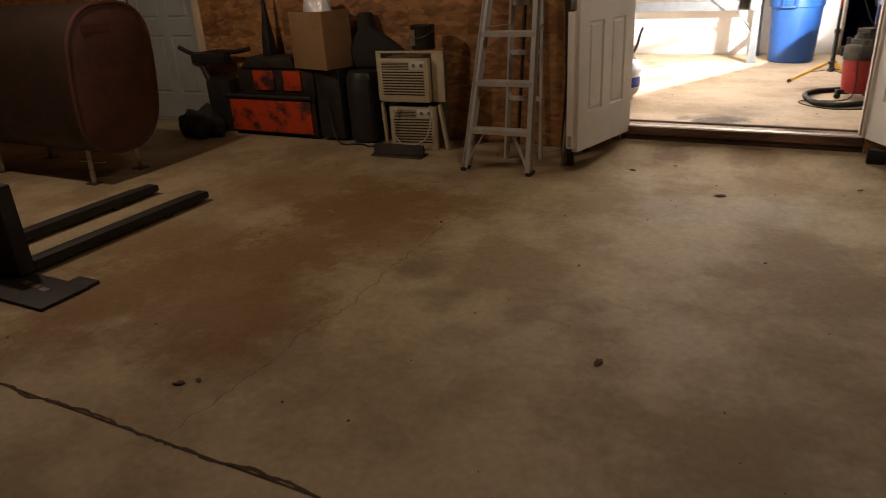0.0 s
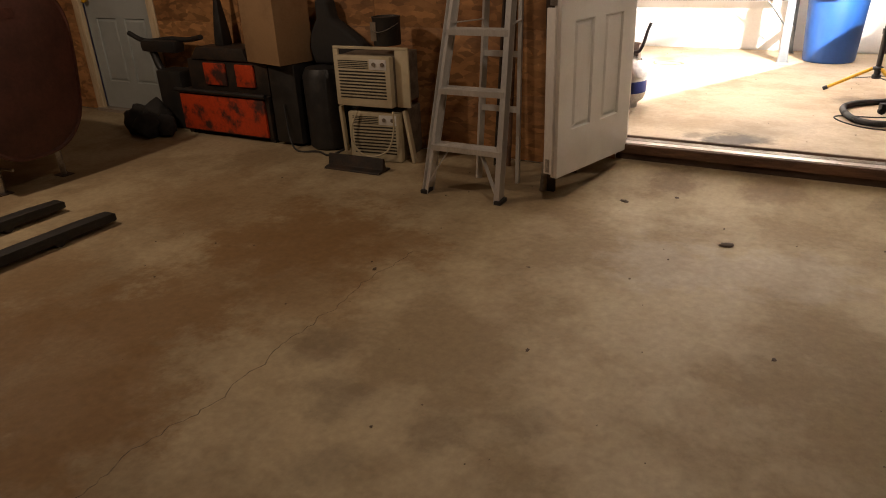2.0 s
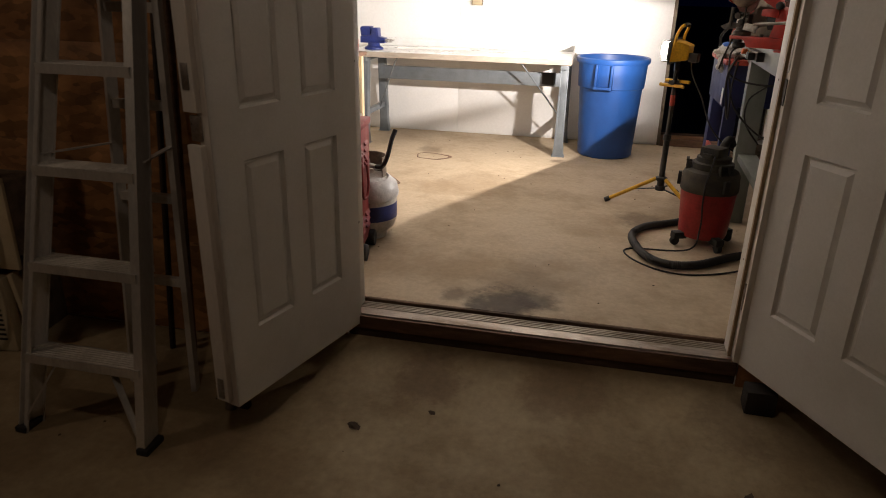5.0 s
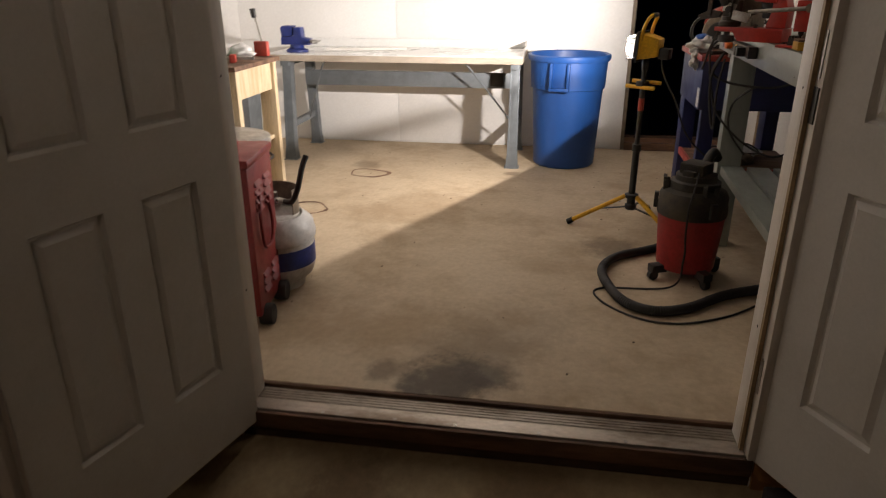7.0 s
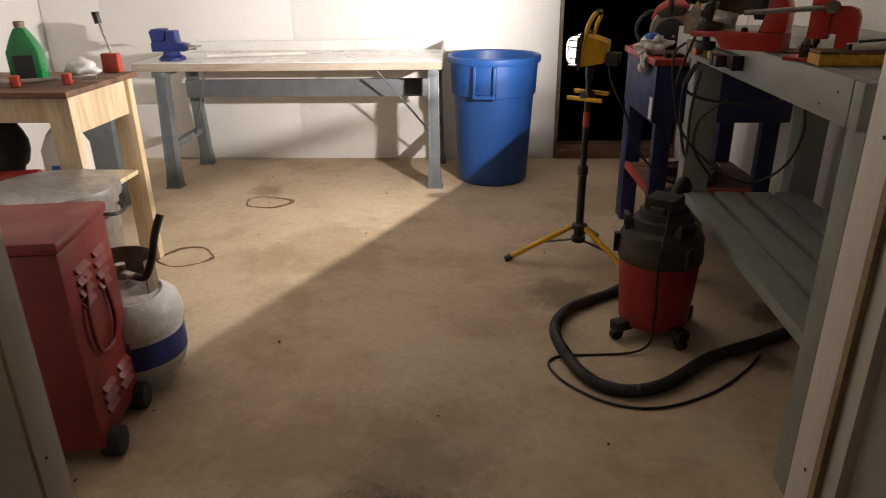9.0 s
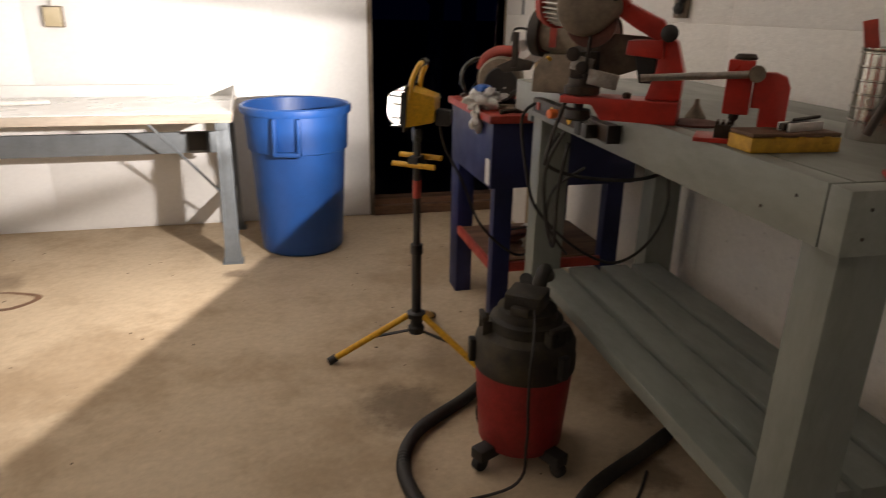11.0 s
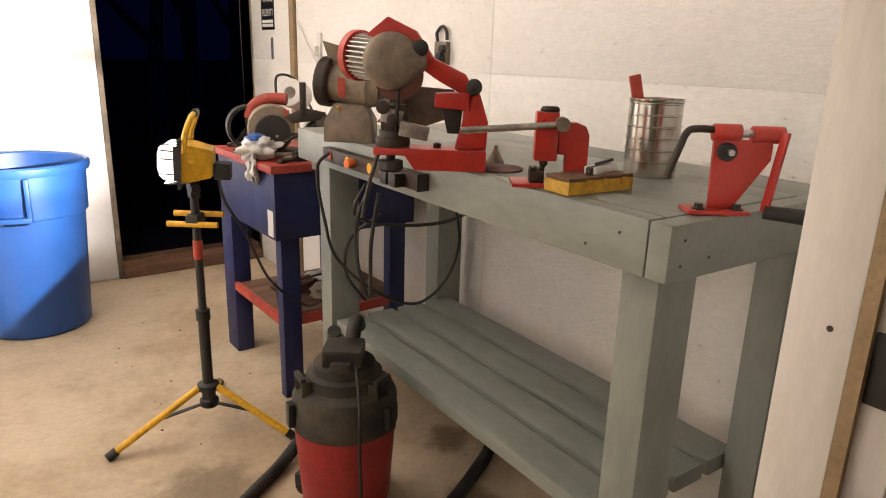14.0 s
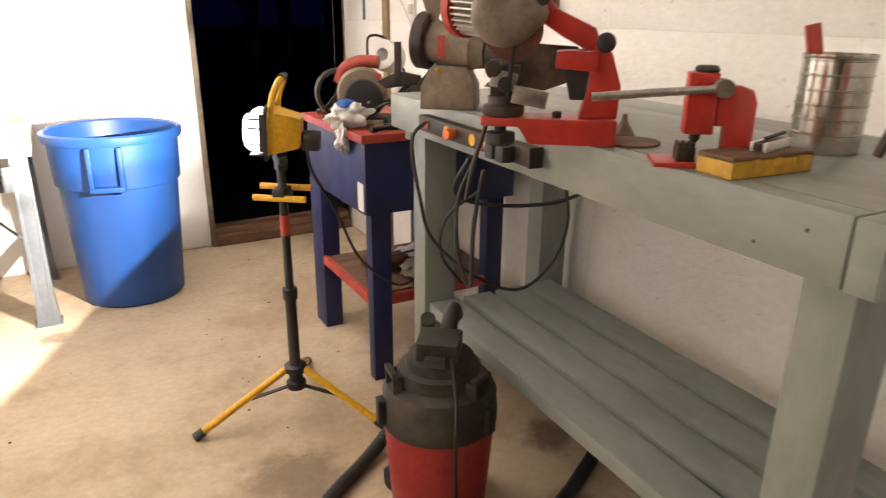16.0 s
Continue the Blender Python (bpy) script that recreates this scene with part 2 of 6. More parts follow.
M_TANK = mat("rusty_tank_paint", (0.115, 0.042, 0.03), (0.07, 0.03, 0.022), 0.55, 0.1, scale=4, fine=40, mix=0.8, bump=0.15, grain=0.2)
# shell's brown is darkened to hold the shade on the tank's side
M_TANKSHADE = mat("shaded_brown_tank_paint", (0.04, 0.024, 0.015), (0.025, 0.015, 0.01), 0.55, 0.1, scale=4, fine=40, mix=0.8, bump=0.15, grain=0.2)
M_CLOTH = mat("dark_cloth", (0.02, 0.018, 0.016), (0.035, 0.03, 0.025), 0.9, scale=9, fine=120, bump=0.3)
M_IRON = mat("dark_iron", (0.045, 0.038, 0.032), (0.09, 0.055, 0.035), 0.55, 0.5, scale=9, fine=70, mix=0.7, bump=0.12)
M_NIGHT = mat("night_ground", (0.02, 0.02, 0.018), (0.012, 0.012, 0.012), 0.9, scale=1.0, fine=8)
M_BARK = mat("pale_bark", (0.5, 0.48, 0.42), (0.2, 0.18, 0.15), 0.85, scale=4, fine=25, bump=0.4, stretch=(1, 1, 0.3))
M_GCEIL = mat("low_bounce_ceiling", (0.16, 0.12, 0.08), (0.1, 0.075, 0.05), 0.8, scale=1.2, fine=40)
M_CEIL = mat("ceiling_board", (0.85, 0.83, 0.80), (0.78, 0.75, 0.71), 0.8, scale=1.2, fine=40)
M_WHITE = mat("white_plastic", (0.72, 0.7, 0.66), (0.58, 0.55, 0.5), 0.45, scale=8, fine=90, mix=0.4, bump=0.04, grain=0.06)
M_LITTER = mat("dry_litter", (0.085, 0.055, 0.03), (0.05, 0.032, 0.02), 0.9, scale=40, fine=200)
M_CRACK = mat("crack_shadowed_dust", (0.06, 0.042, 0.028), (0.11, 0.08, 0.05), 0.95, scale=12, fine=80)


# ---- builders ----
class Shape:
    def __init__(self):
        self.bm = bmesh.new()

    def box(self, x0, x1, y0, y1, z0, z1, m=None):
        v = [self.bm.verts.new(p) for p in ((x0, y0, z0), (x1, y0, z0), (x1, y1, z0), (x0, y1, z0), (x0, y0, z1), (x1, y0, z1), (x1, y1, z1), (x0, y1, z1))]
        if m is not None:
            for a in v:
                a.co = m @ a.co
        for f in ((3, 2, 1, 0), (4, 5, 6, 7), (0, 1, 5, 4), (1, 2, 6, 5), (2, 3, 7, 6), (3, 0, 4, 7)):
            self.bm.faces.new([v[i] for i in f])
        return self

    def beam(self, p0, p1, w, h):
        p0, p1 = Vector(p0), Vector(p1)
        q = (p1 - p0).to_track_quat("Z", "Y").to_matrix().to_4x4()
        return self.box(-w / 2, w / 2, -h / 2, h / 2, 0, (p1 - p0).length, Matrix.Translation(p0) @ q)

    def rings(self, rows, cap=True):
        loops = [[self.bm.verts.new(p) for p in row] for row in rows]
        n = len(loops[0])
        for a, b in zip(loops, loops[1:]):
            for i in range(n):
                self.bm.faces.new((a[i], a[(i + 1) % n], b[(i + 1) % n], b[i]))
        if cap:
            self.bm.faces.new(loops[0][::-1])
            self.bm.faces.new(loops[-1])
        return self

    def lathe(self, profile, seg=32, m=None, cap=True):
        m = m or Matrix()
        return self.rings([[m @ Vector((max(r, 1e-4) * math.cos(a), max(r, 1e-4) * math.sin(a), z)) for a in (2 * math.pi * i / seg for i in range(seg))] for r, z in profile], cap)

    def cyl(self, p0, p1, r0, r1=None, seg=20):
        p0, p1 = Vector(p0), Vector(p1)
        q = (p1 - p0).to_track_quat("Z", "Y").to_matrix().to_4x4()
        return self.lathe([(r0, 0), (r1 if r1 is not None else r0, (p1 - p0).length)], seg, Matrix.Translation(p0) @ q)

    def tube(self, points, r, seg=10, steps=8):
        P = [Vector(p) for p in points]
        pts = []
        for i in range(len(P) - 1):
            a, b, c, d = P[max(i - 1, 0)], P[i], P[i + 1], P[min(i + 2, len(P) - 1)]
            for k in range(steps):
                t = k / steps
                pts.append(0.5 * (2 * b + (c - a) * t + (2 * a - 5 * b + 4 * c - d) * t * t + (3 * b - a - 3 * c + d) * t ** 3))
        pts.append(P[-1])
        rows, side = [], None
        for i, p in enumerate(pts):
            d = (pts[min(i + 1, len(pts) - 1)] - pts[max(i - 1, 0)]).normalized()
            if side is None:
                side = d.orthogonal().normalized()
            side = (side - d * side.dot(d)).normalized()
            up = d.cross(side)
            rad = r(i / (len(pts) - 1)) if callable(r) else r
            rows.append([p + rad * (side * math.cos(a) + up * math.sin(a)) for a in (2 * math.pi * k / seg for k in range(seg))])
        return self.rings(rows)

    def prism(self, poly, d0, d1, m=None):
        """poly in x and z, pushed along y from d0 to d1."""
        m = m or Matrix()
        return self.rings([[m @ Vector((x, d0, z)) for x, z in poly], [m @ Vector((x, d1, z)) for x, z in poly]])

    def sheet(self, height, x0, x1, y0, y1, nx, ny):
        g = [[self.bm.verts.new((x, y, height(x, y))) for x in (x0 + (x1 - x0) * i / nx for i in range(nx + 1))] for y in (y0 + (y1 - y0) * j / ny for j in range(ny + 1))]
        for a, b in zip(g, g[1:]):
            for i in range(nx):
                self.bm.faces.new((a[i], a[i + 1], b[i + 1], b[i]))
        return self

    def lump(self, c, size, seed=0, rough=0.35, sub=3):
        made = bmesh.ops.create_icosphere(self.bm, subdivisions=sub, radius=1)["verts"]
        for v in made:
            k = 1 + rough * noise.noise(v.co * 1.7 + Vector((seed * 3.1, seed, 0))) + rough * 0.5 * noise.noise(v.co * 4.5 + Vector((seed, 0, seed)))
            v.co = Vector(c) + Vector((v.co.x * size[0], v.co.y * size[1], v.co.z * size[2])) * k
        return self

    def mesh(self, name, m, bevel=0.0, sharp=35):
        bm = self.bm
        bmesh.ops.recalc_face_normals(bm, faces=bm.faces)
        if bevel:
            edges = [e for e in bm.edges if len(e.link_faces) == 2 and e.calc_face_angle(0) > 0.6]
            bmesh.ops.bevel(bm, geom=edges, offset=bevel, segments=2, profile=0.6, affect="EDGES", clamp_overlap=True)
        me = bpy.data.meshes.new(name)
        bm.to_mesh(me)
        bm.free()
        me.materials.append(m)
        for p in me.polygons:
            p.use_smooth = True
        me.set_sharp_from_angle(angle=radians(sharp))
        return me


def thing(name, label, category, m=None, group=""):
    ob = new(name)
    ob.empty_display_size = 0.1
    ob.matrix_basis = m or Matrix()
    return tagged(ob, label, category, group)


def part(parent, name, shape, m, bevel=0.0, label="", kind="", sharp=35):
    ob = new(name, shape.mesh(name, m, bevel, sharp))
    ob.parent = parent
    return tagged(ob, label, "", "", kind)


def single(name, shape, m, label, category, at=None, bevel=0.0, kind="", group="", sharp=35):
    ob = new(name, shape.mesh(name, m, bevel, sharp))
    ob.matrix_basis = at or Matrix()
    return tagged(ob, label, category, group, kind)


def setting(name, shape, m, label, bevel=0.0):
    return single(name, shape, m, label, "", None, bevel, "structure")


def at(x, y, z, rz=0):
    return pose(x, y, z, 0, 0, rz)


# ---- the setting ----
G0, G1, WY, WT = -8.0, 4.0, 7.60, 0.095       # garage in x, its north wall's face and thickness
BY, RX, LX = 11.2, 0.88, -3.3                # workshop: back wall, right wall, left wall
OL, OR, OT = -1.335, 0.135, 2.24             # double doorway: left, right, top
DL, DR, DT = -6.13, -5.15, 2.05              # white door in the garage's north wall


def rise(x, y):
    """Height of the concrete that climbs to the step before the double doorway."""
    u = min(1, max(0, (y - 7.0) / 0.6))
    side = min(1, max(0, (x + 1.8) / 0.45)) * min(1, max(0, (0.75 - x) / 0.45))
    return 0.09 * u ** 1.8 * side * side * (3 - 2 * side) - 0.0015 * (1 - min(1, u * 8) * min(1, side * 8))


setting("floor_garage", Shape().box(G0, G1, -1.0, 3.936, -0.12, 0).box(G0, G1, 3.945, WY, -0.12, 0).box(G0, G1, 3.92, 3.96, -0.12, -0.012)
        .sheet(rise, -1.9, 0.9, 6.9, WY - 0.001, 56, 28), M_CONC, "stained brown concrete garage floor")
setting("floor_workshop", Shape().box(LX, RX, WY + 0.132, BY, 0.05, S), M_SHOPC, "scuffed tan concrete workshop floor")
setting("wall_garage_north", Shape().box(G0, DL, WY, WY + WT, 0, 2.7).box(DR, OL, WY, WY + WT, 0, 2.7).box(OR, G1, WY, WY + WT, 0, 2.7)
        .box(DL, DR, WY, WY + WT, DT, 2.7).box(OL, OR, WY, WY + WT, OT, 2.7), M_WALL, "stud wall between garage and workshop")
for nm, bx in (("wall_garage_south", (G0, G1, -1.12, -1.0)), ("wall_garage_west", (G0 - 0.12, G0, -1.12, WY + WT)), ("wall_garage_east", (G1, G1 + 0.12, -1.12, WY + WT))):
    setting(nm, Shape().box(*bx, -0.12, 2.7), M_OSB, "bare strand board garage wall")
# ceiling out of view, coloured dark so it bounces little light
setting("ceiling_garage", Shape().box(G0, G1, -1.12, WY + WT, 2.7, 2.8), M_GCEIL, "unseen garage ceiling, dark to hold down bounced light")
EL, ER, ET = 0.085, 0.865, 2.2               # night doorway at the back
setting("wall_workshop_back", Shape().box(LX, EL, BY, BY + 0.14, 0, 2.6).box(ER, RX + 0.1, BY, BY + 0.14, 0, 2.6).box(EL, ER, BY, BY + 0.14, ET, 2.6), M_WALL, "white painted back wall of the workshop")
right_wall = setting("wall_workshop_right", Shape().box(RX + 0.006, RX + 0.12, WY + WT, BY, 0, 2.6), M_TAN, "framing behind the white boards")
# left wall and ceiling are unseen, placed and coloured for bounce light
setting("wall_workshop_left", Shape().box(LX - 0.12, LX, WY + WT, BY, 0, 2.6), M_WALL, "unseen white workshop wall, set near to bounce light")
setting("ceiling_workshop", Shape().box(LX, RX + 0.1, WY + WT, BY + 0.14, 2.6, 2.7), M_CEIL, "unseen workshop ceiling, pale to bounce the work light")
setting("wall_workshop_door_side", Shape().box(LX, OL - 0.002, WY + WT + 0.003, WY + WT + 0.012, S, 2.6).box(OR + 0.002, RX, WY + WT + 0.003, WY + WT + 0.012, S, 2.6), M_WALL, "white boards beside the doorway")
setting("door_step", Shape().box(OL, OR, WY + 0.0, WY + 0.118, 0, 0.1715), M_STEPSHADE, "worn wooden step under the doorway, darkened for shade", 0.005)
sill = Shape().box(OL + 0.02, OR - 0.02, WY + 0.004, WY + 0.118, 0.172, 0.186)
for i in range(4):
    yy = WY + 0.06 + i * 0.013
    sill.box(OL + 0.02, OR - 0.02, yy, yy + 0.006, 0.186, 0.1895)
setting("threshold", sill, M_SILLALU, "scuffed ribbed aluminium door threshold", 0.0015)
setting("threshold_ramp", Shape().box(OL, OR, WY + 0.1185, WY + 0.132, 0.1, 0.1985), M_SILL, "brown wooden strip behind the threshold", 0.003)
setting("door_step_nosing", Shape().box(OL + 0.002, OR - 0.002, WY - 0.014, WY - 0.0005, 0.128, 0.182), M_SILL, "reddish brown wooden edge of the step", 0.004)
sc = Shape()
for i, x in enumerate((-1.08, -0.86, -0.68, -0.44, -0.2)):
    sc.cyl((x, WY + 0.012, 0.1855), (x, WY + 0.012, 0.1875), 0.006, seg=10)
setting("threshold_screws", sc, M_STEEL, "small steel screws along the threshold")

for nm, x0, x1, s in (("jamb_left", OL, OL + 0.022, 1), ("jamb_right", OR - 0.022, OR, -1)):
    setting(nm, Shape().box(x0, x1, WY - 0.02, WY + WT + 0.014, 0.187, OT), M_JAMB, "white painted door jamb with nail holes", 0.002)
    xs = (x0 + 0.022, x0 + 0.034) if s > 0 else (x1 - 0.034, x1 - 0.022)
    setting(nm + "_stop", Shape().box(*xs, WY + 0.034, WY + WT + 0.010, 0.19, OT - 0.02), M_JAMB, "white painted door stop", 0.002)
    setting(nm + "_weatherstrip", Shape().box(xs[0], xs[1] - 0.002, WY + 0.018, WY + 0.034, 0.19, OT - 0.02), M_TAN, "tan foam weatherstrip")
    hole = Shape()
    for z in (0.55, 1.156, 1.72):
        hx = xs[1] if s > 0 else xs[0]
        hole.cyl((hx - 0.0008, WY + 0.058, z), (hx + 0.0008, WY + 0.058, z), 0.0035, seg=10)
    setting(nm + "_nail_holes", hole, M_IRON, "dark nail holes in the jamb")
setting("jamb_right_latch_plate", Shape().box(OR - 0.0255, OR - 0.0222, WY - 0.012, WY + 0.0175, 1.085, 1.165), M_BLACK, "black latch plate let into the jamb", 0.0014)
setting("jamb_top", Shape().box(OL, OR, WY - 0.02, WY + WT + 0.014, OT, OT + 0.022), M_JAMB, "white painted head jamb", 0.002)

# ---- panelled doors ----
DOORW, DOORH = 0.705, 2.06


def panel_door(shape, w, h, thick):
    """A six-panel slab in x 0..w, y 0..thick, z 0..h with sunk and raised panels on both faces."""
    xs = [0, 0.115, w / 2 - 0.05, w / 2 + 0.05, w - 0.115, w]
    zs = [0, 0.235, 0.775, 0.925, 1.55, 1.67, h - 0.13, h]
    bm = shape.bm
    for y in (0, thick):
        g = [[bm.verts.new((x, y, z)) for x in xs] for z in zs]
        inner = []
        for j in range(len(zs) - 1):
            for i in range(len(xs) - 1):
                q = [g[j][i], g[j][i + 1], g[j + 1][i + 1], g[j + 1][i]]
                f = bm.faces.new(q if y == 0 else q[::-1])
                if i in (1, 3) and j in (1, 3, 5):
                    inner.append(f)
        bm.normal_update()
        bmesh.ops.inset_individual(bm, faces=inner, thickness=0.009, depth=-0.012)
        bmesh.ops.inset_individual(bm, faces=inner, thickness=0.009, depth=0.0)
        bmesh.ops.inset_individual(bm, faces=inner, thickness=0.022, depth=0.009)
    return shape


def leaf(hinge, tip, name, label, astragal, lift):
    d = Vector((tip[0] - hinge[0], tip[1] - hinge[1]))
    rz = math.degrees(math.atan2(d.y, d.x))
    t = thing(name, label, "door", at(hinge[0], hinge[1], lift, rz))
    w = d.length
    part(t, "slab", panel_door(Shape(), w, DOORH, 0.04), M_DOOR, sharp=20)
    part(t, "edge_band", Shape().box(0, w, 0.001, 0.039, -0.002, 0.0).box(-0.002, 0, 0.001, 0.039, 0, DOORH).box(w, w + 0.002, 0.001, 0.039, 0, DOORH).box(0, w, 0.001, 0.039, DOORH, DOORH + 0.002), M_JAMB)
    if astragal:
        part(t, "astragal", Shape().box(w + 0.002, w + 0.022, -0.03, 0.02, 0.02, 0.84).box(w + 0.002, w + 0.022, -0.03, 0.02, 0.93, DOORH), M_JAMB, 0.002, "white strip along the meeting edge")
        part(t, "strike_plate", Shape().box(w + 0.002, w + 0.012, -0.02, 0.015, 0.85, 0.92).box(w + 0.022, w + 0.025, -0.02, 0.005, 0.03, 0.10).box(w + 0.022, w + 0.025, -0.02, 0.005, 0.99, 1.06), M_STEEL, 0.001, "steel strike plates")
    part(t, "hinge", Shape().cyl((-0.006, -0.004, 0.2), (-0.006, -0.004, 0.3), 0.007, seg=10).cyl((-0.006, -0.004, 1.0), (-0.006, -0.004, 1.1), 0.007, seg=10).cyl((-0.006, -0.004, 1.8), (-0.006, -0.004, 1.9), 0.007, seg=10), M_STEEL)
    return t


leaf((-1.318, 7.605), (-1.495, 6.955), "panel_door", "white six-panel door standing open into the garage", True, 0.15)
leaf((0.122, 7.60), (0.468, 6.985), "panel_door", "white six-panel door standing open into the garage", False, 0.184)

# white door in the garage wall
t = thing("garage_side_door", "closed pale panel door with a brass knob", "door", at(DL + 0.06, WY + 0.03, 0.03))
part(t, "slab", panel_door(Shape(), DR - DL - 0.12, DT - 0.06, 0.04), M_PALE, sharp=20)
part(t, "knob", Shape().lathe([(0.012, 0), (0.012, 0.03), (0.028, 0.035), (0.03, 0.05), (0.018, 0.062), (0.001, 0.064)], 16, pose(0.07, 0, 0.93, 90)), M_YEL)
setting("door_casing", Shape().box(DL - 0.03, DL + 0.055, WY - 0.02, WY + 0.02, 0, DT + 0.05).box(DR - 0.055, DR + 0.03, WY - 0.02, WY + 0.02, 0, DT + 0.05).box(DL - 0.03, DR + 0.03, WY - 0.019, WY + 0.019, DT - 0.03, DT + 0.05), M_PINE, "pale wooden door casing", 0.003)
setting("door_sill", Shape().box(DL, DR, WY - 0.05, WY + 0.1, 0, 0.028), M_SILLALU, "metal door sill", 0.002)

# ---- pieces of the boarded walls ----
north = bpy.data.objects["wall_garage_north"]


def boards(parent, name, spans, zs, face, thick, m, axis):
    for a, b in spans:
        for z0, z1 in zip(zs, zs[1:]):
            s = Shape()
            if axis == "x":
                s.box(a + 0.0007, b - 0.0007, face - thick, face, z0 + 0.0003, z1 - 0.0003)
            else:
                s.box(face - thick, face, a + 0.0007, b - 0.0007, z0 + 0.0003, z1 - 0.0003)
            part(parent, name, s, m, 0.0004)


boards(north, "strand_board", [(DR + 0.032, -4.2), (-4.2, -2.98), (-2.98, -1.76), (-1.76, OL - 0.002), (OR + 0.002, 1.3), (1.3, 2.6), (2.6, G1), (G0, DL - 0.032)],
       [0.01, 0.42, 0.80, 1.19, 1.6, 2.0, 2.4, 2.7], WY - 0.001, 0.011, M_OSB, "x")
boards(right_wall, "strand_board", [(WY + WT + 0.014, 9.13), (9.13, 10.615), (10.675, BY - 0.002)], [S + 0.002, 1.365, 2.5, 2.6], RX + 0.005, 0.011, M_WOSB, "y")
back = bpy.data.objects["wall_workshop_back"]
boards(back, "wall_panel", [(-3.29, -2.9), (-2.9, -1.65), (-1.65, -0.45), (-0.45, EL - 0.025)], [S + 0.012, 1.42, 2.5, 2.6], BY - 0.001, 0.011, M_WALL, "x")
setting("trim_batten", Shape().box(RX - 0.022, RX + 0.004, 10.62, 10.67, S, 2.59), M_TAN, "tan wooden batten on the wall", 0.002)
setting("night_doorway_frame", Shape().box(EL - 0.024, EL, BY - 0.02, BY + 0.15, S, ET).box(ER, ER + 0.013, BY - 0.004, BY + 0.15, S, ET), M_DUST, "grey metal frame of the open doorway", 0.002)
setting("night_doorway_sill", Shape().box(EL, ER, BY - 0.03, BY + 0.02, S, S + 0.055).box(EL, ER, BY + 0.0205, BY + 0.14, 0.1, S + 0.085), M_SILL, "brown wooden sill of the open doorway", 0.003)

# ---- outside in the night ----
single("ground", Shape().box(-60, 60, BY + 0.2, 90, -0.3, -0.1), M_NIGHT, "dark ground outside at night", "ground", kind="structure")
for i, (x, y, h, lean) in enumerate(((2.3, 19.0, 5.0, 0.5), (3.1, 19.6, 5.5, -0.4), (3.5, 21.0, 6, 0.2), (4.7, 22.0, 6.0, 0.3), (5.2, 21.5, 6.0, -0.2))):
    t = thing("tree", "pale bare tree trunk dim in the night", "tree", at(x, y, -0.1), "trees outside")
    part(t, "trunk", Shape().tube([(0, 0, 0), (0.1 * lean, 0, h * 0.3), (lean * 0.5, 0.1, h * 0.6), (lean, 0, h)], lambda u: 0.16 * (1 - 0.75 * u), 10), M_BARK)
    part(t, "limb", Shape().tube([(0.1 * lean, 0, h * 0.3), (-0.4 - lean, 0.2, h * 0.55), (-0.8 - lean, 0.3, h * 0.9)], lambda u: 0.08 * (1 - 0.8 * u), 8).tube([(lean * 0.5, 0.1, h * 0.6), (lean + 0.6, 0, h * 0.8), (lean + 0.8, 0.1, h)], lambda u: 0.06 * (1 - 0.8 * u), 8), M_BARK)

# ---- workshop: long grey bench with slatted shelf ----
BX0, BX1, BN, BF, BT = 0.165, 0.70, 7.925, 9.315, 1.192
t = thing("workbench", "grey-green painted wooden workbench with a slatted lower shelf", "workbench", at(0.214, 7.937, 0, -2.3) @ at(-0.165, -7.925, 0))
part(t, "top", Shape().box(BX0 + 0.042, 0.58, BN + 0.042, BF, BT - 0.04, BT), M_GREY, 0.003)
part(t, "back_board", Shape().box(0.586, BX1 + 0.05, BN + 0.03, BF, BT - 0.04, BT - 0.004), M_GREY, 0.003)
part(t, "apron", Shape().box(BX0, BX0 + 0.04, BN + 0.042, BF, BT - 0.092, BT), M_GREY, 0.004)
part(t, "apron", Shape().box(BX0, BX1 + 0.05, BN, BN + 0.04, BT - 0.092, BT - 0.001), M_GREY, 0.004)
part(t, "apron", Shape().box(BX0 + 0.042, BX1, BF - 0.04, BF - 0.002, BT - 0.13, BT - 0.041), M_GREY, 0.004)
for x in (0.207, 0.61):
    for y in (BN + 0.042, BF - 0.135):
        part(t, "leg", Shape().box(x, x + 0.1, y, y + 0.076, S, BT - 0.041), M_GREYV, 0.005)
for i in range(4):
    x = 0.222 + i * 0.113
    part(t, "slat", Shape().box(x, x + 0.094, BN + 0.121, BF - 0.137, 0.556, 0.594), M_GREY, 0.003)
for y in (BN + 0.30, BF - 0.19):
    part(t, "shelf_rail", Shape().box(0.3085, 0.609, y, y + 0.04, 0.47, 0.5555), M_GREY, 0.004)
for y, z in ((8.02, 1.16), (8.09, 1.125)):
    part(t, "screw", Shape().cyl((BX0 - 0.001, y, z), (BX0 + 0.001, y, z), 0.0028, seg=8), M_IRON)
for x, z in ((0.03, 1.125), (0.035, 1.165), (0.1, 1.13)):
    part(t, "screw", Shape().cyl((BX0 + x, BN - 0.001, z), (BX0 + x, BN + 0.001, z), 0.0028, seg=8), M_IRON)

# ---- blue bench ----
t = thing("blue_work_stand", "navy painted stand with red trimmed top and shelf", "workbench")
part(t, "box", Shape().box(0.24, 0.80, 9.455, 9.99, 0.80, 1.03), M_BLUE, 0.004)
part(t, "top", Shape().box(0.225, 0.81, 9.44, 10.005, 1.0305, 1.057), M_REDTRIM, 0.003)
for x in (0.262, 0.70):
    for y in (9.47, 9.95):
        part(t, "leg", Shape().box(x, x + 0.07, y, y + 0.045 + (0.07 if y > 9.9 else 0), S, 0.7995), M_BLUE, 0.003)
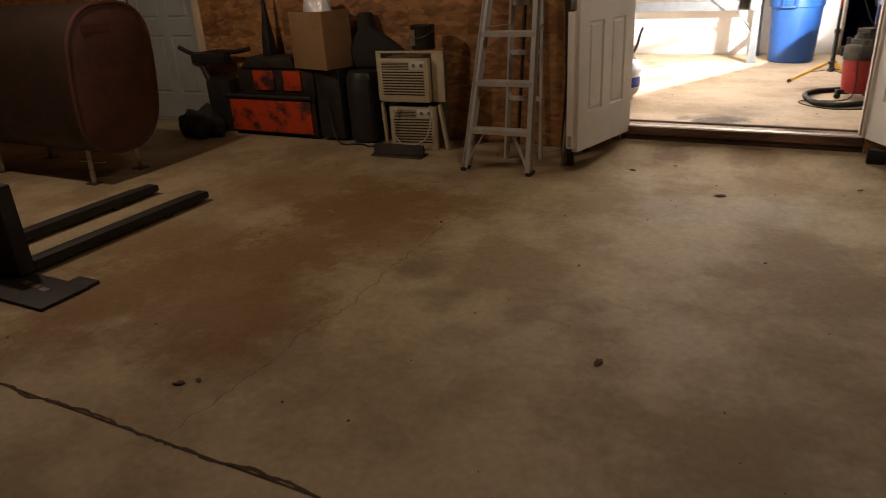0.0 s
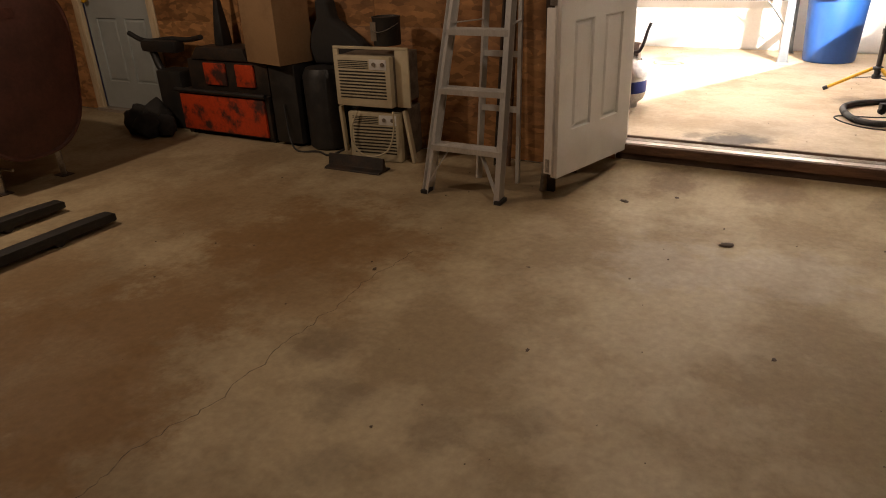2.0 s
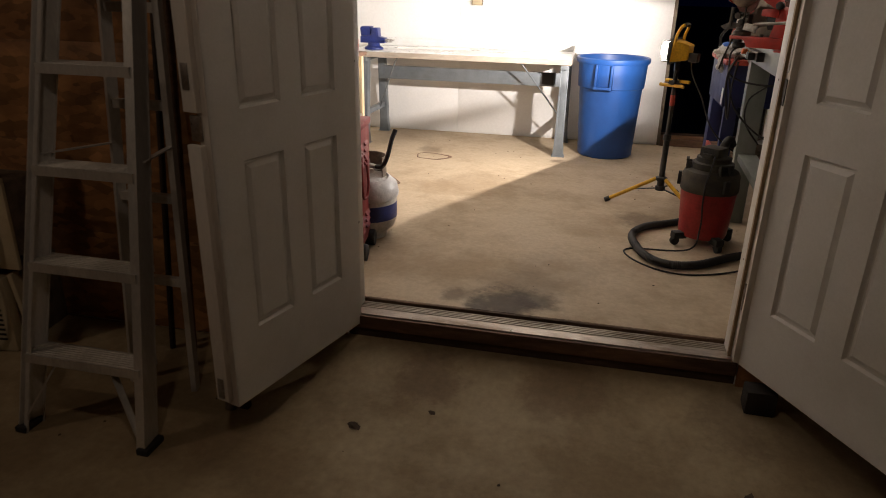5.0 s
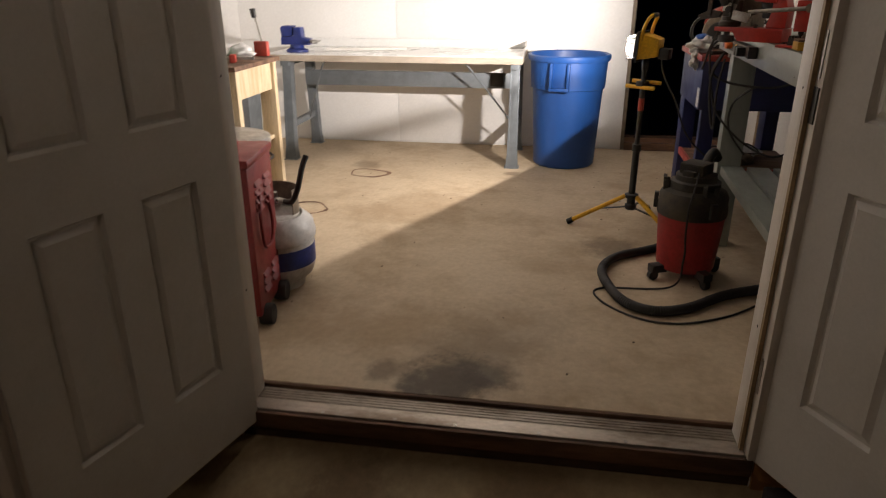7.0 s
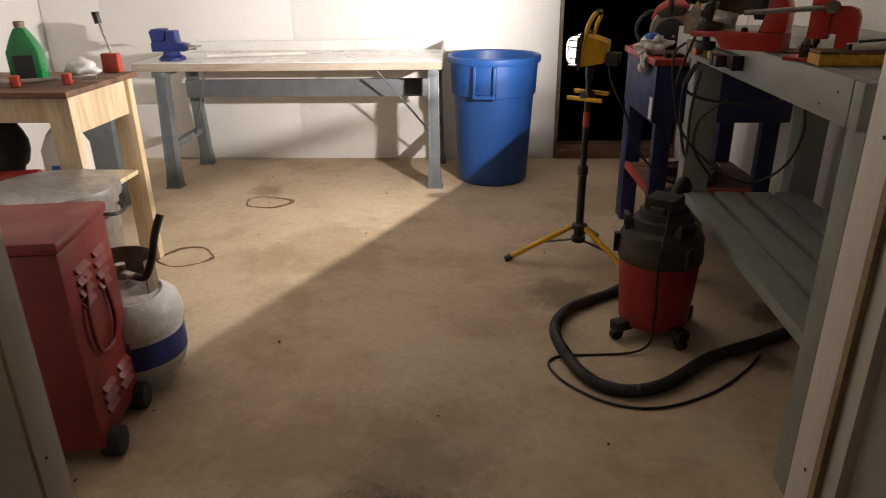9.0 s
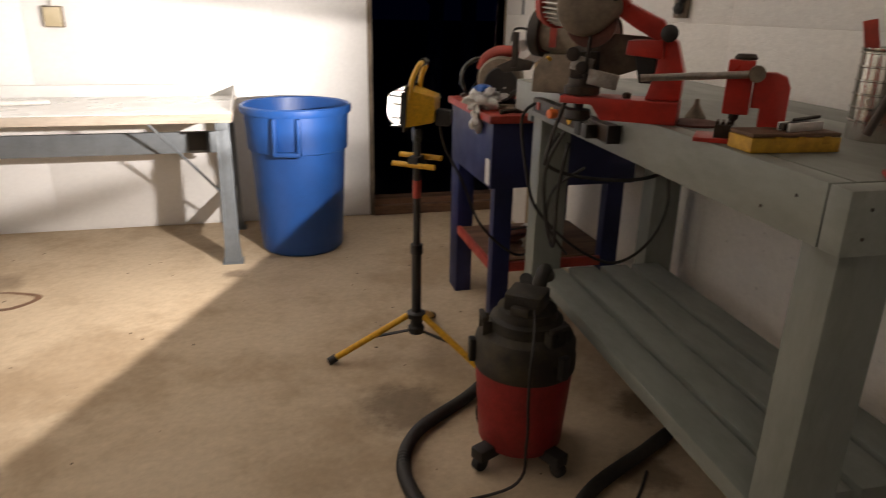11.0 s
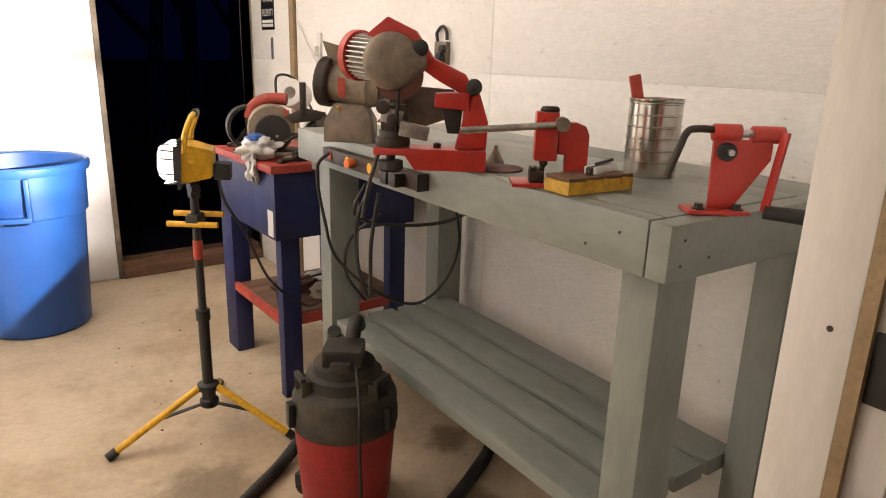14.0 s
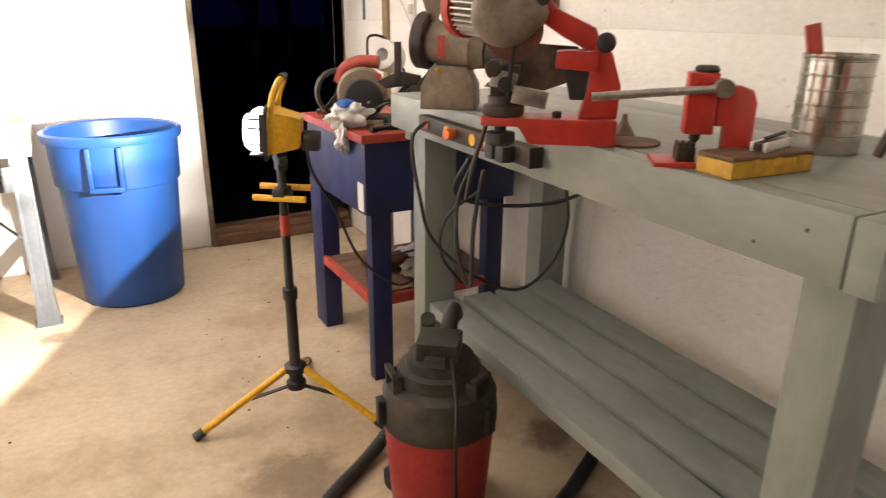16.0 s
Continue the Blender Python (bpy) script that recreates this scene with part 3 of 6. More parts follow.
part(t, "shelf", Shape().box(0.28, 0.78, 9.516, 9.949, 0.49, 0.505), M_SILL, 0.002)
part(t, "shelf_edge", Shape().box(0.262, 0.279, 9.516, 9.949, 0.475, 0.51).box(0.333, 0.70, 9.47, 9.49, 0.475, 0.51), M_REDTRIM, 0.002)
part(t, "paper_label", Shape().box(0.238, 0.2398, 9.47, 9.515, 0.81, 0.90), M_WHITE, label="small white printed label")

# ---- blue bin ----
t = thing("waste_bin", "large round blue plastic waste bin, open", "waste bin", at(-0.367, 10.73, S) @ Matrix.Diagonal((1.04, 1.04, 1.0, 1)))
part(t, "body", Shape().lathe([(0.19, 0.0), (0.2, 0.012), (0.226, 0.52), (0.238, 0.525), (0.245, 0.70), (0.258, 0.702), (0.262, 0.715), (0.262, 0.735), (0.252, 0.742), (0.244, 0.735), (0.238, 0.69), (0.215, 0.4), (0.188, 0.03), (0.001, 0.028)], 56), M_BARREL)
for a in (-103, 77):
    h = Shape()
    mm = pose(0, 0, 0, 0, 0, a)
    for u in (-0.062, 0.046):
        h.rings([[mm @ Vector(p) for p in ((0.235, u, z0), (0.235, u + 0.016, z0), (d, u + 0.016, z0), (d, u, z0))] for z0, d in ((0.53, 0.268), (0.68, 0.262), (0.70, 0.258))])
    h.box(0.232, 0.272, -0.062, 0.062, 0.525, 0.545, mm)
    part(t, "grip", h, M_BARREL, 0.003)

# ---- steel bench along the back wall ----
t = thing("steel_workbench", "grey steel workbench with a white worn top tray", "workbench")
TX0, TX1, TY0, TY1, TZ = -2.42, -0.665, 10.5, 11.16, 0.925
part(t, "top", Shape().box(TX0, TX1, TY0, TY1, TZ - 0.04, TZ), M_EDGE, 0.003)
part(t, "top_sheet", Shape().box(TX0 + 0.004, TX1 - 0.004, TY0 + 0.004, TY1 - 0.02, TZ + 0.0005, TZ + 0.006).box(TX0, TX1, TY1 - 0.018, TY1, TZ + 0.0005, TZ + 0.065), M_TRAY, 0.002, "white back lip and sheet")
part(t, "end_lip", Shape().prism([(TY0 + 0.02, TZ + 0.006), (TY1 - 0.019, TZ + 0.006), (TY1 - 0.019, TZ + 0.06)], -TX1 + 0.004, -TX1 + 0.012, Matrix(((0, -1, 0, 0), (1, 0, 0, 0), (0, 0, 1, 0), (0, 0, 0, 1)))), M_WHITE)
for x in (-2.29, -0.715):
    s = Shape()
    for y0, y1 in ((10.53, 10.60), (11.02, 11.08)):
        lean = 0.03 if y0 < 10.8 else -0.03
        for dx in (-0.03, 0.022):
            s.rings([[(x + dx - w, y0 - l, z), (x + dx + 0.008 + w, y0 - l, z), (x + dx + 0.008 + w, y1 - l, z), (x + dx - w, y1 - l, z)] for z, l, w in ((S + 0.004, lean, 0.012), (S + 0.1, lean * 0.8, 0.004), (TZ - 0.041, -lean, 0.0))])
        s.rings([[(x - 0.03, y0 - l + d, z), (x + 0.03, y0 - l + d, z), (x + 0.03, y0 - l + d + 0.006, z), (x - 0.03, y0 - l + d + 0.006, z)] for z, l in ((S + 0.004, lean), (TZ - 0.041, -lean)) for d in (0,)])
        s.box(x - 0.05, x + 0.05, y0 - lean - 0.012, y1 - lean + 0.012, S, S + 0.004)
    s.box(x - 0.02, x + 0.02, 10.6, 11.02, 0.42, 0.46)
    s.box(x - 0.028, x + 0.028, 10.52, 11.1, TZ - 0.075, TZ - 0.041)
    part(t, "leg_frame", s, M_STEELG, 0.001)
part(t, "stringer", Shape().box(-2.26, -0.745, 10.83, 10.836, 0.685, 0.79).box(-2.26, -0.745, 10.836, 10.86, 0.784, 0.79).box(-2.26, -0.745, 10.836, 10.86, 0.685, 0.691), M_STEELG, 0.001)
part(t, "stringer_patch", Shape().box(-0.9, -0.81, 10.818, 10.829, 0.70, 0.79), M_BLACK, 0.002, "black plastic clip")
part(t, "brace", Shape().tube([(-1.08, 10.6, TZ - 0.045), (-1.04, 10.61, TZ - 0.06), (-0.74, 10.82, 0.45)], 0.006, 8), M_STEELG)
part(t, "brace", Shape().tube([(-2.0, 10.6, TZ - 0.045), (-2.05, 10.61, TZ - 0.08), (-2.27, 10.9, 0.44)], 0.006, 8), M_STEELG)

# ---- step ladder ----
t = thing("step_ladder", "aluminium folding step ladder standing half open", "ladder")
fl, fr = Vector((-2.20, 6.865, 0)), Vector((-1.74, 6.86, 0))
tl, tr = Vector((-2.035, 7.22, 1.78)), Vector((-1.77, 7.22, 1.78))


def rail_at(a, b, z):
    return a + (b - a) * (z / b.z)


for a, b, o in ((fl, tl, 1), (fr, tr, -1)):
    s = Shape()
    s.beam(a, b, 0.006, 0.075)
    up = Vector((0, 0.034, 0))
    s.beam(a + Vector((0.012 * o, -0.034, 0.0)), b + Vector((0.012 * o, -0.034, 0)), 0.026, 0.005)
    s.beam(a + Vector((0.012 * o, 0.036, 0.0)), b + Vector((0.012 * o, 0.036, 0)), 0.026, 0.005)
    part(t, "side_rail", s, M_ALU)
    part(t, "foot", Shape().box(a.x - 0.02, a.x + 0.02, a.y - 0.045, a.y + 0.045, 0, 0.022), M_RUBBER, 0.004)
for z in (0.275, 0.575, 0.875, 1.175, 1.475):
    a, b = rail_at(fl, tl, z), rail_at(fr, tr, z)
    s = Shape().box(a.x + 0.006, b.x - 0.006, a.y - 0.045, a.y + 0.045, z - 0.004, z)
    s.box(a.x + 0.006, b.x - 0.006, a.y - 0.047, a.y - 0.043, z - 0.03, z).box(a.x + 0.006, b.x - 0.006, a.y + 0.043, a.y + 0.047, z - 0.025, z)
    for k in range(7):
        s.box(a.x + 0.006, b.x - 0.006, a.y - 0.037 + k * 0.012, a.y - 0.033 + k * 0.012, z, z + 0.002)
    part(t, "tread", s, M_ALU)
part(t, "tread_brace", Shape().beam(fl + Vector((0.02, -0.02, 0.06)), (-2.07, 6.90, 0.25), 0.02, 0.006), M_ALU)
part(t, "tread_brace", Shape().beam(fr + Vector((-0.02, -0.02, 0.06)), (-1.87, 6.90, 0.25), 0.02, 0.006), M_ALU)
part(t, "top_cap", Shape().box(-2.065, -1.74, 7.13, 7.36, 1.78, 1.83), M_ALU, 0.008)
bl, br, tbl, tbr = Vector((-2.04, 7.20, 0)), Vector((-1.79, 7.20, 0)), Vector((-1.98, 7.31, 1.78)), Vector((-1.81, 7.31, 1.78))
part(t, "rear_rail", Shape().beam(bl, tbl, 0.02, 0.035).beam(br, tbr, 0.02, 0.035), M_ALU)
for z in (0.42, 0.72, 1.03, 1.33):
    a, b = rail_at(bl, tbl, z), rail_at(br, tbr, z)
    part(t, "rear_rung", Shape().box(a.x, b.x, a.y - 0.012, a.y + 0.012, z - 0.015, z + 0.015), M_ALU)
part(t, "spreader", Shape().beam(rail_at(fl, tl, 0.9), rail_at(bl, tbl, 0.9), 0.02, 0.004), M_ALU)
part(t, "spreader", Shape().beam(rail_at(fr, tr, 0.9), rail_at(br, tbr, 0.9), 0.02, 0.004), M_ALU)

# ---- workshop things ----
VIEW = -37.7
M_GLOW = mat("lit_lamp_glass", (1.0, 0.97, 0.9), (1.0, 0.95, 0.85), 0.3, emit=7.0, bump=0, mix=0.1, grain=0.02)
M_BAG = mat("thin_white_plastic", (0.7, 0.69, 0.67), (0.5, 0.49, 0.47), 0.4, scale=20, fine=80, bump=0.4)
M_GREEN = mat("green_bottle_plastic", (0.01, 0.22, 0.06), (0.008, 0.15, 0.04), 0.3, scale=9, bump=0.03)
M_CABRED = mat("dull_red_cabinet_paint", (0.24, 0.02, 0.018), (0.15, 0.018, 0.015), 0.45, scale=7, fine=70, mix=0.6, bump=0.06)
M_VACRED = mat("red_bin_plastic", (0.36, 0.02, 0.02), (0.25, 0.02, 0.018), 0.5, scale=7, fine=70, mix=0.6, bump=0.05)
M_VACTOP = mat("dusty_black_plastic", (0.02, 0.017, 0.012), (0.085, 0.066, 0.036), 0.7, scale=9, fine=60, mix=0.65, bump=0.1)
M_GALV = mat("galvanised_steel", (0.45, 0.44, 0.42), (0.3, 0.29, 0.27), 0.4, 0.75, scale=14, fine=60, mix=0.6, bump=0.05)
M_PROP = mat("white_cylinder_paint", (0.62, 0.60, 0.56), (0.45, 0.42, 0.37), 0.4, scale=7, fine=70, mix=0.6, bump=0.05)
M_VISE = mat("blue_vise_paint", (0.02, 0.035, 0.19), (0.015, 0.025, 0.1), 0.4, 0.1, scale=12, bump=0.06)
M_LABELB = mat("blue_label", (0.015, 0.10, 0.42), (0.01, 0.06, 0.3), 0.4, scale=9)
M_YBOX = mat("grimy_yellow_plastic", (0.58, 0.33, 0.025), (0.30, 0.16, 0.02), 0.55, scale=12, fine=70, mix=0.7, bump=0.08)
M_RUSTD = mat("rust_brown_disc", (0.14, 0.045, 0.03), (0.08, 0.035, 0.025), 0.7, scale=20, fine=200, bump=0.15)
M_SIGN = mat("black_sign", (0.012, 0.012, 0.012), (0.02, 0.02, 0.02), 0.4, scale=8, bump=0)
M_LED = mat("orange_switch", (0.75, 0.16, 0.03), (0.6, 0.12, 0.02), 0.35, bump=0)

# work light on a tripod
rz = math.degrees(math.atan2(AIM.y, AIM.x))
t = thing("work_light", "yellow halogen work light on a black and yellow tripod, lit", "work light", at(-0.036, 9.395, S))
part(t, "pole", Shape().lathe([(0.017, 0.12), (0.017, 0.40), (0.022, 0.402), (0.022, 0.435), (0.0125, 0.437), (0.0125, 0.86)], 18), M_BLACK)
part(t, "collar", Shape().lathe([(0.0145, 0.60), (0.0145, 0.66)], 16), M_REDTRIM)
part(t, "hub", Shape().lathe([(0.024, 0.10), (0.03, 0.105), (0.03, 0.125), (0.021, 0.13), (0.021, 0.16), (0.034, 0.162), (0.034, 0.18), (0.02, 0.185)], 18), M_BLACK, 0.001)
for fx, fy in ((-0.30, 0.015), (0.20, -0.185), (0.13, 0.30)):
    a, b = Vector((fx, fy, 0.016)), Vector((fx, fy, 0)).normalized() * 0.03 + Vector((0, 0, 0.17))
    part(t, "tripod_leg", Shape().cyl(a, b, 0.0115, seg=14), M_YEL)
    part(t, "foot", Shape().cyl(a - (b - a).normalized() * 0.014 - Vector((0, 0, 0.0)), a + (b - a).normalized() * 0.018, 0.0145, seg=14), M_BLACK)
    mid = a.lerp(b, 0.5)
    part(t, "strut", Shape().beam((mid.x * 0.12, mid.y * 0.12, 0.112), mid, 0.014, 0.004), M_BLACK)
hm = Matrix.Translation(WORK - Vector((-0.036, 9.395, S))) @ pose(0, 0, 0, 0, -math.degrees(math.asin(AIM.z)), rz)


def quad_ring(x, w, h, m):
    return [m @ Vector(p) for p in ((x, -w, -h), (x, w, -h), (x, w, h), (x, -w, h))]


part(t, "housing", Shape().rings([quad_ring(x, w, h, hm) for x, w, h in ((-0.075, 0.042, 0.036), (-0.07, 0.047, 0.041), (-0.03, 0.06, 0.05), (0.008, 0.074, 0.058), (0.014, 0.076, 0.06), (0.014, 0.07, 0.052), (0.006, 0.068, 0.05), (-0.03, 0.045, 0.036))]), M_YEL, 0.002)
part(t, "bezel", Shape().rings([quad_ring(x, w, h, hm) for x, w, h in ((0.006, 0.078, 0.061), (0.006, 0.086, 0.07), (0.016, 0.086, 0.07), (0.016, 0.071, 0.053), (0.0155, 0.071, 0.053), (0.0155, 0.078, 0.061))], False), M_BLACK)
# added lip that cuts the beam to set the floor's shadow line
part(t, "visor", Shape().box(0.0165, 0.0495, -0.098, 0.098, -0.056, -0.051, hm), M_BLACK, 0.001)
# added side fins that dim the beam towards bin and doorway
for o in (-1, 1):
    part(t, "side_visor", Shape().box(0.0165, 0.028, o * 0.0725 - 0.0015, o * 0.0725 + 0.0015, -0.05, 0.05, hm), M_BLACK)
glass = part(t, "glass", Shape().rings([quad_ring(x, w, h, hm) for x, w, h in ((0.017, 0.066, 0.048), (0.045, 0.062, 0.046), (0.064, 0.050, 0.036), (0.068, 0.03, 0.022))]), M_GLOW)
glass.visible_shadow = False
for k in range(4):
    w = -0.054 + k * 0.036
    part(t, "guard_wire", Shape().tube([hm @ Vector(p) for p in ((0.016, w, -0.05), (0.05, w, -0.05), (0.07, w * 0.9, -0.034), (0.074, w * 0.85, 0), (0.07, w * 0.9, 0.034), (0.05, w, 0.05), (0.016, w, 0.052))], 0.0026, 6, 4), M_BLACK)
for h in (-0.03, 0.012, 0.036):
    part(t, "guard_wire", Shape().tube([hm @ Vector(p) for p in ((0.016, -0.071, h), (0.05, -0.067, h), (0.07, -0.045, h), (0.075, 0, h), (0.07, 0.045, h), (0.05, 0.067, h), (0.016, 0.071, h))], 0.0026, 6, 4), M_BLACK)
part(t, "carry_handle", Shape().tube([hm @ Vector(p) for p in ((0.0, -0.066, 0.03), (-0.005, -0.066, 0.085), (-0.02, -0.056, 0.13), (-0.024, 0, 0.14), (-0.02, 0.056, 0.13), (-0.005, 0.066, 0.085), (0.0, 0.066, 0.03))], 0.0085, 10, 6), M_YEL)
part(t, "handle_grip", Shape().cyl(hm @ Vector((-0.024, -0.03, 0.14)), hm @ Vector((-0.024, 0.03, 0.14)), 0.0115, seg=14), M_BLACK)
part(t, "bracket", Shape().box(-0.014, 0.014, -0.02, 0.02, 0.79, 0.885).cyl((0.0, -0.03, 0.82), (0, 0.03, 0.82), 0.014, seg=14), M_BLACK, 0.003)
part(t, "junction_box", Shape().box(-0.125, -0.0755, -0.028, 0.028, -0.05, 0.0, hm), M_BLACK, 0.006)
u = Vector((math.cos(radians(VIEW)), math.sin(radians(VIEW)), 0))
v = Vector((-u.y, u.x, 0))
for o, z in ((-0.028, 0.715), (0.028, 0.735)):
    part(t, "cord_wrap_bar", Shape().cyl(v * o - u * 0.075 + Vector((0, 0, z)), v * o + u * 0.075 + Vector((0, 0, z)), 0.0095, seg=12), M_YEL)
part(t, "cord_wrap_clamp", Shape().box(-0.018, 0.018, -0.036, 0.036, 0.712, 0.742, pose(0, 0, 0, 0, 0, VIEW)), M_BLACK, 0.003)
single("cable", Shape().tube([(0.03, 9.37, 1.09), (0.05, 9.39, 0.98), (0.12, 9.40, 0.85), (0.2, 9.42, 0.68), (0.33, 9.44, 0.56), (0.45, 9.55, 0.515)], 0.0045, 8), M_RUBBER, "black power cord drooping from the work light", "cable")

# shop vacuum
t = thing("shop_vacuum", "dusty shop vacuum with red tank and black lid", "vacuum", at(0.14, 8.80, S))
part(t, "tank", Shape().lathe([(0.10, 0.045), (0.112, 0.05), (0.117, 0.06), (0.135, 0.30)], 44), M_VACRED)
part(t, "lid", Shape().lathe([(0.137, 0.285), (0.139, 0.29), (0.139, 0.325), (0.136, 0.33), (0.136, 0.365), (0.126, 0.385), (0.10, 0.396), (0.098, 0.425), (0.082, 0.43), (0.08, 0.452), (0.05, 0.458)], 44), M_VACTOP)
vm = pose(0, 0, 0, 0, 0, VIEW)
part(t, "motor_cap", Shape().box(-0.05, 0.05, -0.055, 0.04, 0.455, 0.502, vm).box(-0.026, 0.026, -0.075, -0.05, 0.44, 0.475, vm), M_VACTOP, 0.008)
for k in range(9):
    part(t, "vent_rib", Shape().box(-0.042 + k * 0.0095, -0.038 + k * 0.0095, -0.0565, -0.0555, 0.47, 0.494, vm), M_BLACK)
for a in (-60, 60, 180):
    lm = pose(0, 0, 0, 0, 0, VIEW + a + 30)
    part(t, "latch", Shape().box(0.137, 0.155, -0.014, 0.014, 0.30, 0.365, lm), M_BLACK, 0.003)
for a in (-150, -30, 90):
    lm = pose(0, 0, 0, 0, 0, VIEW + a)
    part(t, "lid_handle", Shape().box(0.098, 0.125, -0.03, -0.022, 0.385, 0.425, lm).box(0.098, 0.125, 0.022, 0.03, 0.385, 0.425, lm).box(0.112, 0.127, -0.03, 0.03, 0.425, 0.437, lm), M_VACTOP, 0.003)
for a in (25, 115, 205, 295):
    lm = pose(0, 0, 0, 0, 0, a)
    part(t, "caster_arm", Shape().box(0.095, 0.165, -0.022, 0.022, 0.035, 0.07, lm), M_BLACK, 0.005)
    part(t, "caster_wheel", Shape().cyl(lm @ Vector((0.15, -0.012, 0.022)), lm @ Vector((0.15, 0.012, 0.022)), 0.022, seg=18), M_RUBBER, 0.003)
part(t, "hose_elbow", Shape().tube([vm @ Vector(p) for p in ((0.01, 0.045, 0.45), (0.015, 0.05, 0.5), (0.02, 0.08, 0.53), (0.02, 0.12, 0.50))], 0.02, 14), M_VACTOP)
s = Shape().tube([(0.20, 8.97, 0.66), (0.24, 9.07, 0.5), (0.2, 9.13, 0.3), (0.07, 9.07, 0.224), (-0.13, 8.92, 0.222), (-0.205, 8.76, 0.222), (-0.185, 8.58, 0.222), (-0.13, 8.44, 0.222), (-0.03, 8.385, 0.222), (0.1, 8.43, 0.222), (0.271, 8.575, 0.222), (0.508, 8.70, 0.222), (0.66, 8.80, 0.222), (0.72, 8.95, 0.222)], lambda q: 0.0195 + 0.0012 * math.sin(q * 1100), 12, 26)
single("vacuum_hose", s, M_RUBBER, "long black ribbed vacuum hose curled on the floor", "hose")
single("cable", Shape().tube([(0.135, 8.735, 0.67), (0.112, 8.675, 0.60), (0.097, 8.648, 0.55), (0.097, 8.648, 0.45), (0.105, 8.66, 0.32), (0.06, 8.63, 0.215), (-0.22, 8.60, 0.205), (-0.225, 8.48, 0.205), (-0.1, 8.35, 0.205), (0.047, 8.325, 0.205), (0.22, 8.4, 0.205), (0.363, 8.52, 0.205), (0.45, 8.62, 0.205)], 0.0042, 8), M_RUBBER, "thin black cord lying on the concrete floor", "cable")


def tool(name, label, category, x, y, z=1.192, turn=VIEW):
    return thing(name, label, category, at(x, y, z, turn))


# saw-chain grinder with red frame
t = tool("chain_grinder", "red bench chain grinder with silver motor", "grinder", 0.2, 8.5)
part(t, "base", Shape().prism([(-0.129, 0.03), (-0.065, 0.03), (-0.045, 0.001), (0.10, 0.001), (0.10, 0.045), (-0.129, 0.045)], -0.035, 0.045), M_RED, 0.004)
part(t, "column", Shape().prism([(0.035, 0.045), (0.10, 0.046), (0.102, 0.10), (0.084, 0.154), (0.064, 0.168), (0.05, 0.155), (0.05, 0.1)], -0.02, 0.035), M_RED, 0.004)
part(t, "bracket", Shape().prism([(-0.008, 0.128), (0.062, 0.122), (0.062, 0.158), (-0.006, 0.155)], -0.03, 0.03), M_RED, 0.004)
part(t, "pivot_web", Shape().prism([(0.006, 0.13), (0.05, 0.13), (0.045, 0.075), (0.02, 0.075)], -0.012, 0.012), M_BLACK, 0.002)
part(t, "arm", Shape().prism([(-0.146, 0.262), (-0.102, 0.298), (-0.045, 0.272), (-0.01, 0.222), (0.055, 0.192), (0.066, 0.166), (0.05, 0.152), (0.0, 0.178), (-0.034, 0.2), (-0.063, 0.229), (-0.1, 0.25)], -0.016, 0.022), M_RED, 0.004)
axis = Vector((0.74, -0.62, -0.06)).normalized()
mm = Matrix.Translation((-0.165, 0.05, 0.222)) @ axis.to_track_quat("Z", "Y").to_matrix().to_4x4()
part(t, "motor", Shape().lathe([(0.03, -0.012), (0.038, -0.008), (0.038, 0.06), (0.04, 0.062), (0.04, 0.075)], 28, mm), M_DUST)
for k in range(28):
    a = 2 * math.pi * k / 28
    part(t, "cooling_fin", Shape().box(0.037, 0.046, -0.0012, 0.0012, 0.0, 0.06, mm @ pose(0, 0, 0, 0, 0, math.degrees(a))), M_ALU)
part(t, "motor_ring", Shape().lathe([(0.046, -0.016), (0.051, -0.012), (0.051, 0.004), (0.046, 0.006)], 32, mm), M_RED)
part(t, "wheel_cover", Shape().rings([[(-0.094 + k * 0.056 * (1 + 0.28 * max(0, math.cos(a)) ** 5) * math.cos(a), y, 0.214 + k * 0.056 * math.sin(a)) for a in (2 * math.pi * i / 40 for i in range(40))] for y, k in ((0.0, 0.96), (-0.004, 1.0), (-0.03, 0.99), (-0.042, 0.93), (-0.05, 0.8), (-0.055, 0.55), (-0.057, 0.2))]), M_DUST)
part(t, "grinding_wheel", Shape().lathe([(0.001, 0.0), (0.05, 0.0), (0.05, 0.006), (0.001, 0.006)], 36, pose(-0.08, -0.018, 0.188, 90)), M_RUSTD)
part(t, "turntable", Shape().lathe([(0.034, 0.046), (0.036, 0.05), (0.036, 0.062), (0.028, 0.066), (0.028, 0.078), (0.001, 0.08)], 24, Matrix.Translation((-0.092, 0, 0))), M_IRON)
part(t, "clamp_knob", Shape().lathe([(0.01, 0.03), (0.01, 0.018), (0.026, 0.016), (0.027, 0.0), (0.02, -0.006), (0.001, -0.006)], 20, Matrix.Translation((-0.096, -0.005, 0))), M_BLACK)
part(t, "chain_vise", Shape().box(-0.135, -0.09, -0.02, 0.0, 0.07, 0.10, pose(0, 0, 0, 0, 12, 0)).box(-0.09, -0.03, -0.028, -0.02, 0.055, 0.085, pose(0, 0, 0, 0, 10, 0)), M_STEEL, 0.003)
part(t, "vise_body", Shape().box(-0.115, -0.065, -0.018, 0.02, 0.078, 0.13).cyl((-0.11, -0.03, 0.125), (-0.11, 0.03, 0.125), 0.014, seg=14).cyl((-0.09, -0.034, 0.10), (-0.09, 0.03, 0.10), 0.012, seg=14), M_IRON, 0.003)
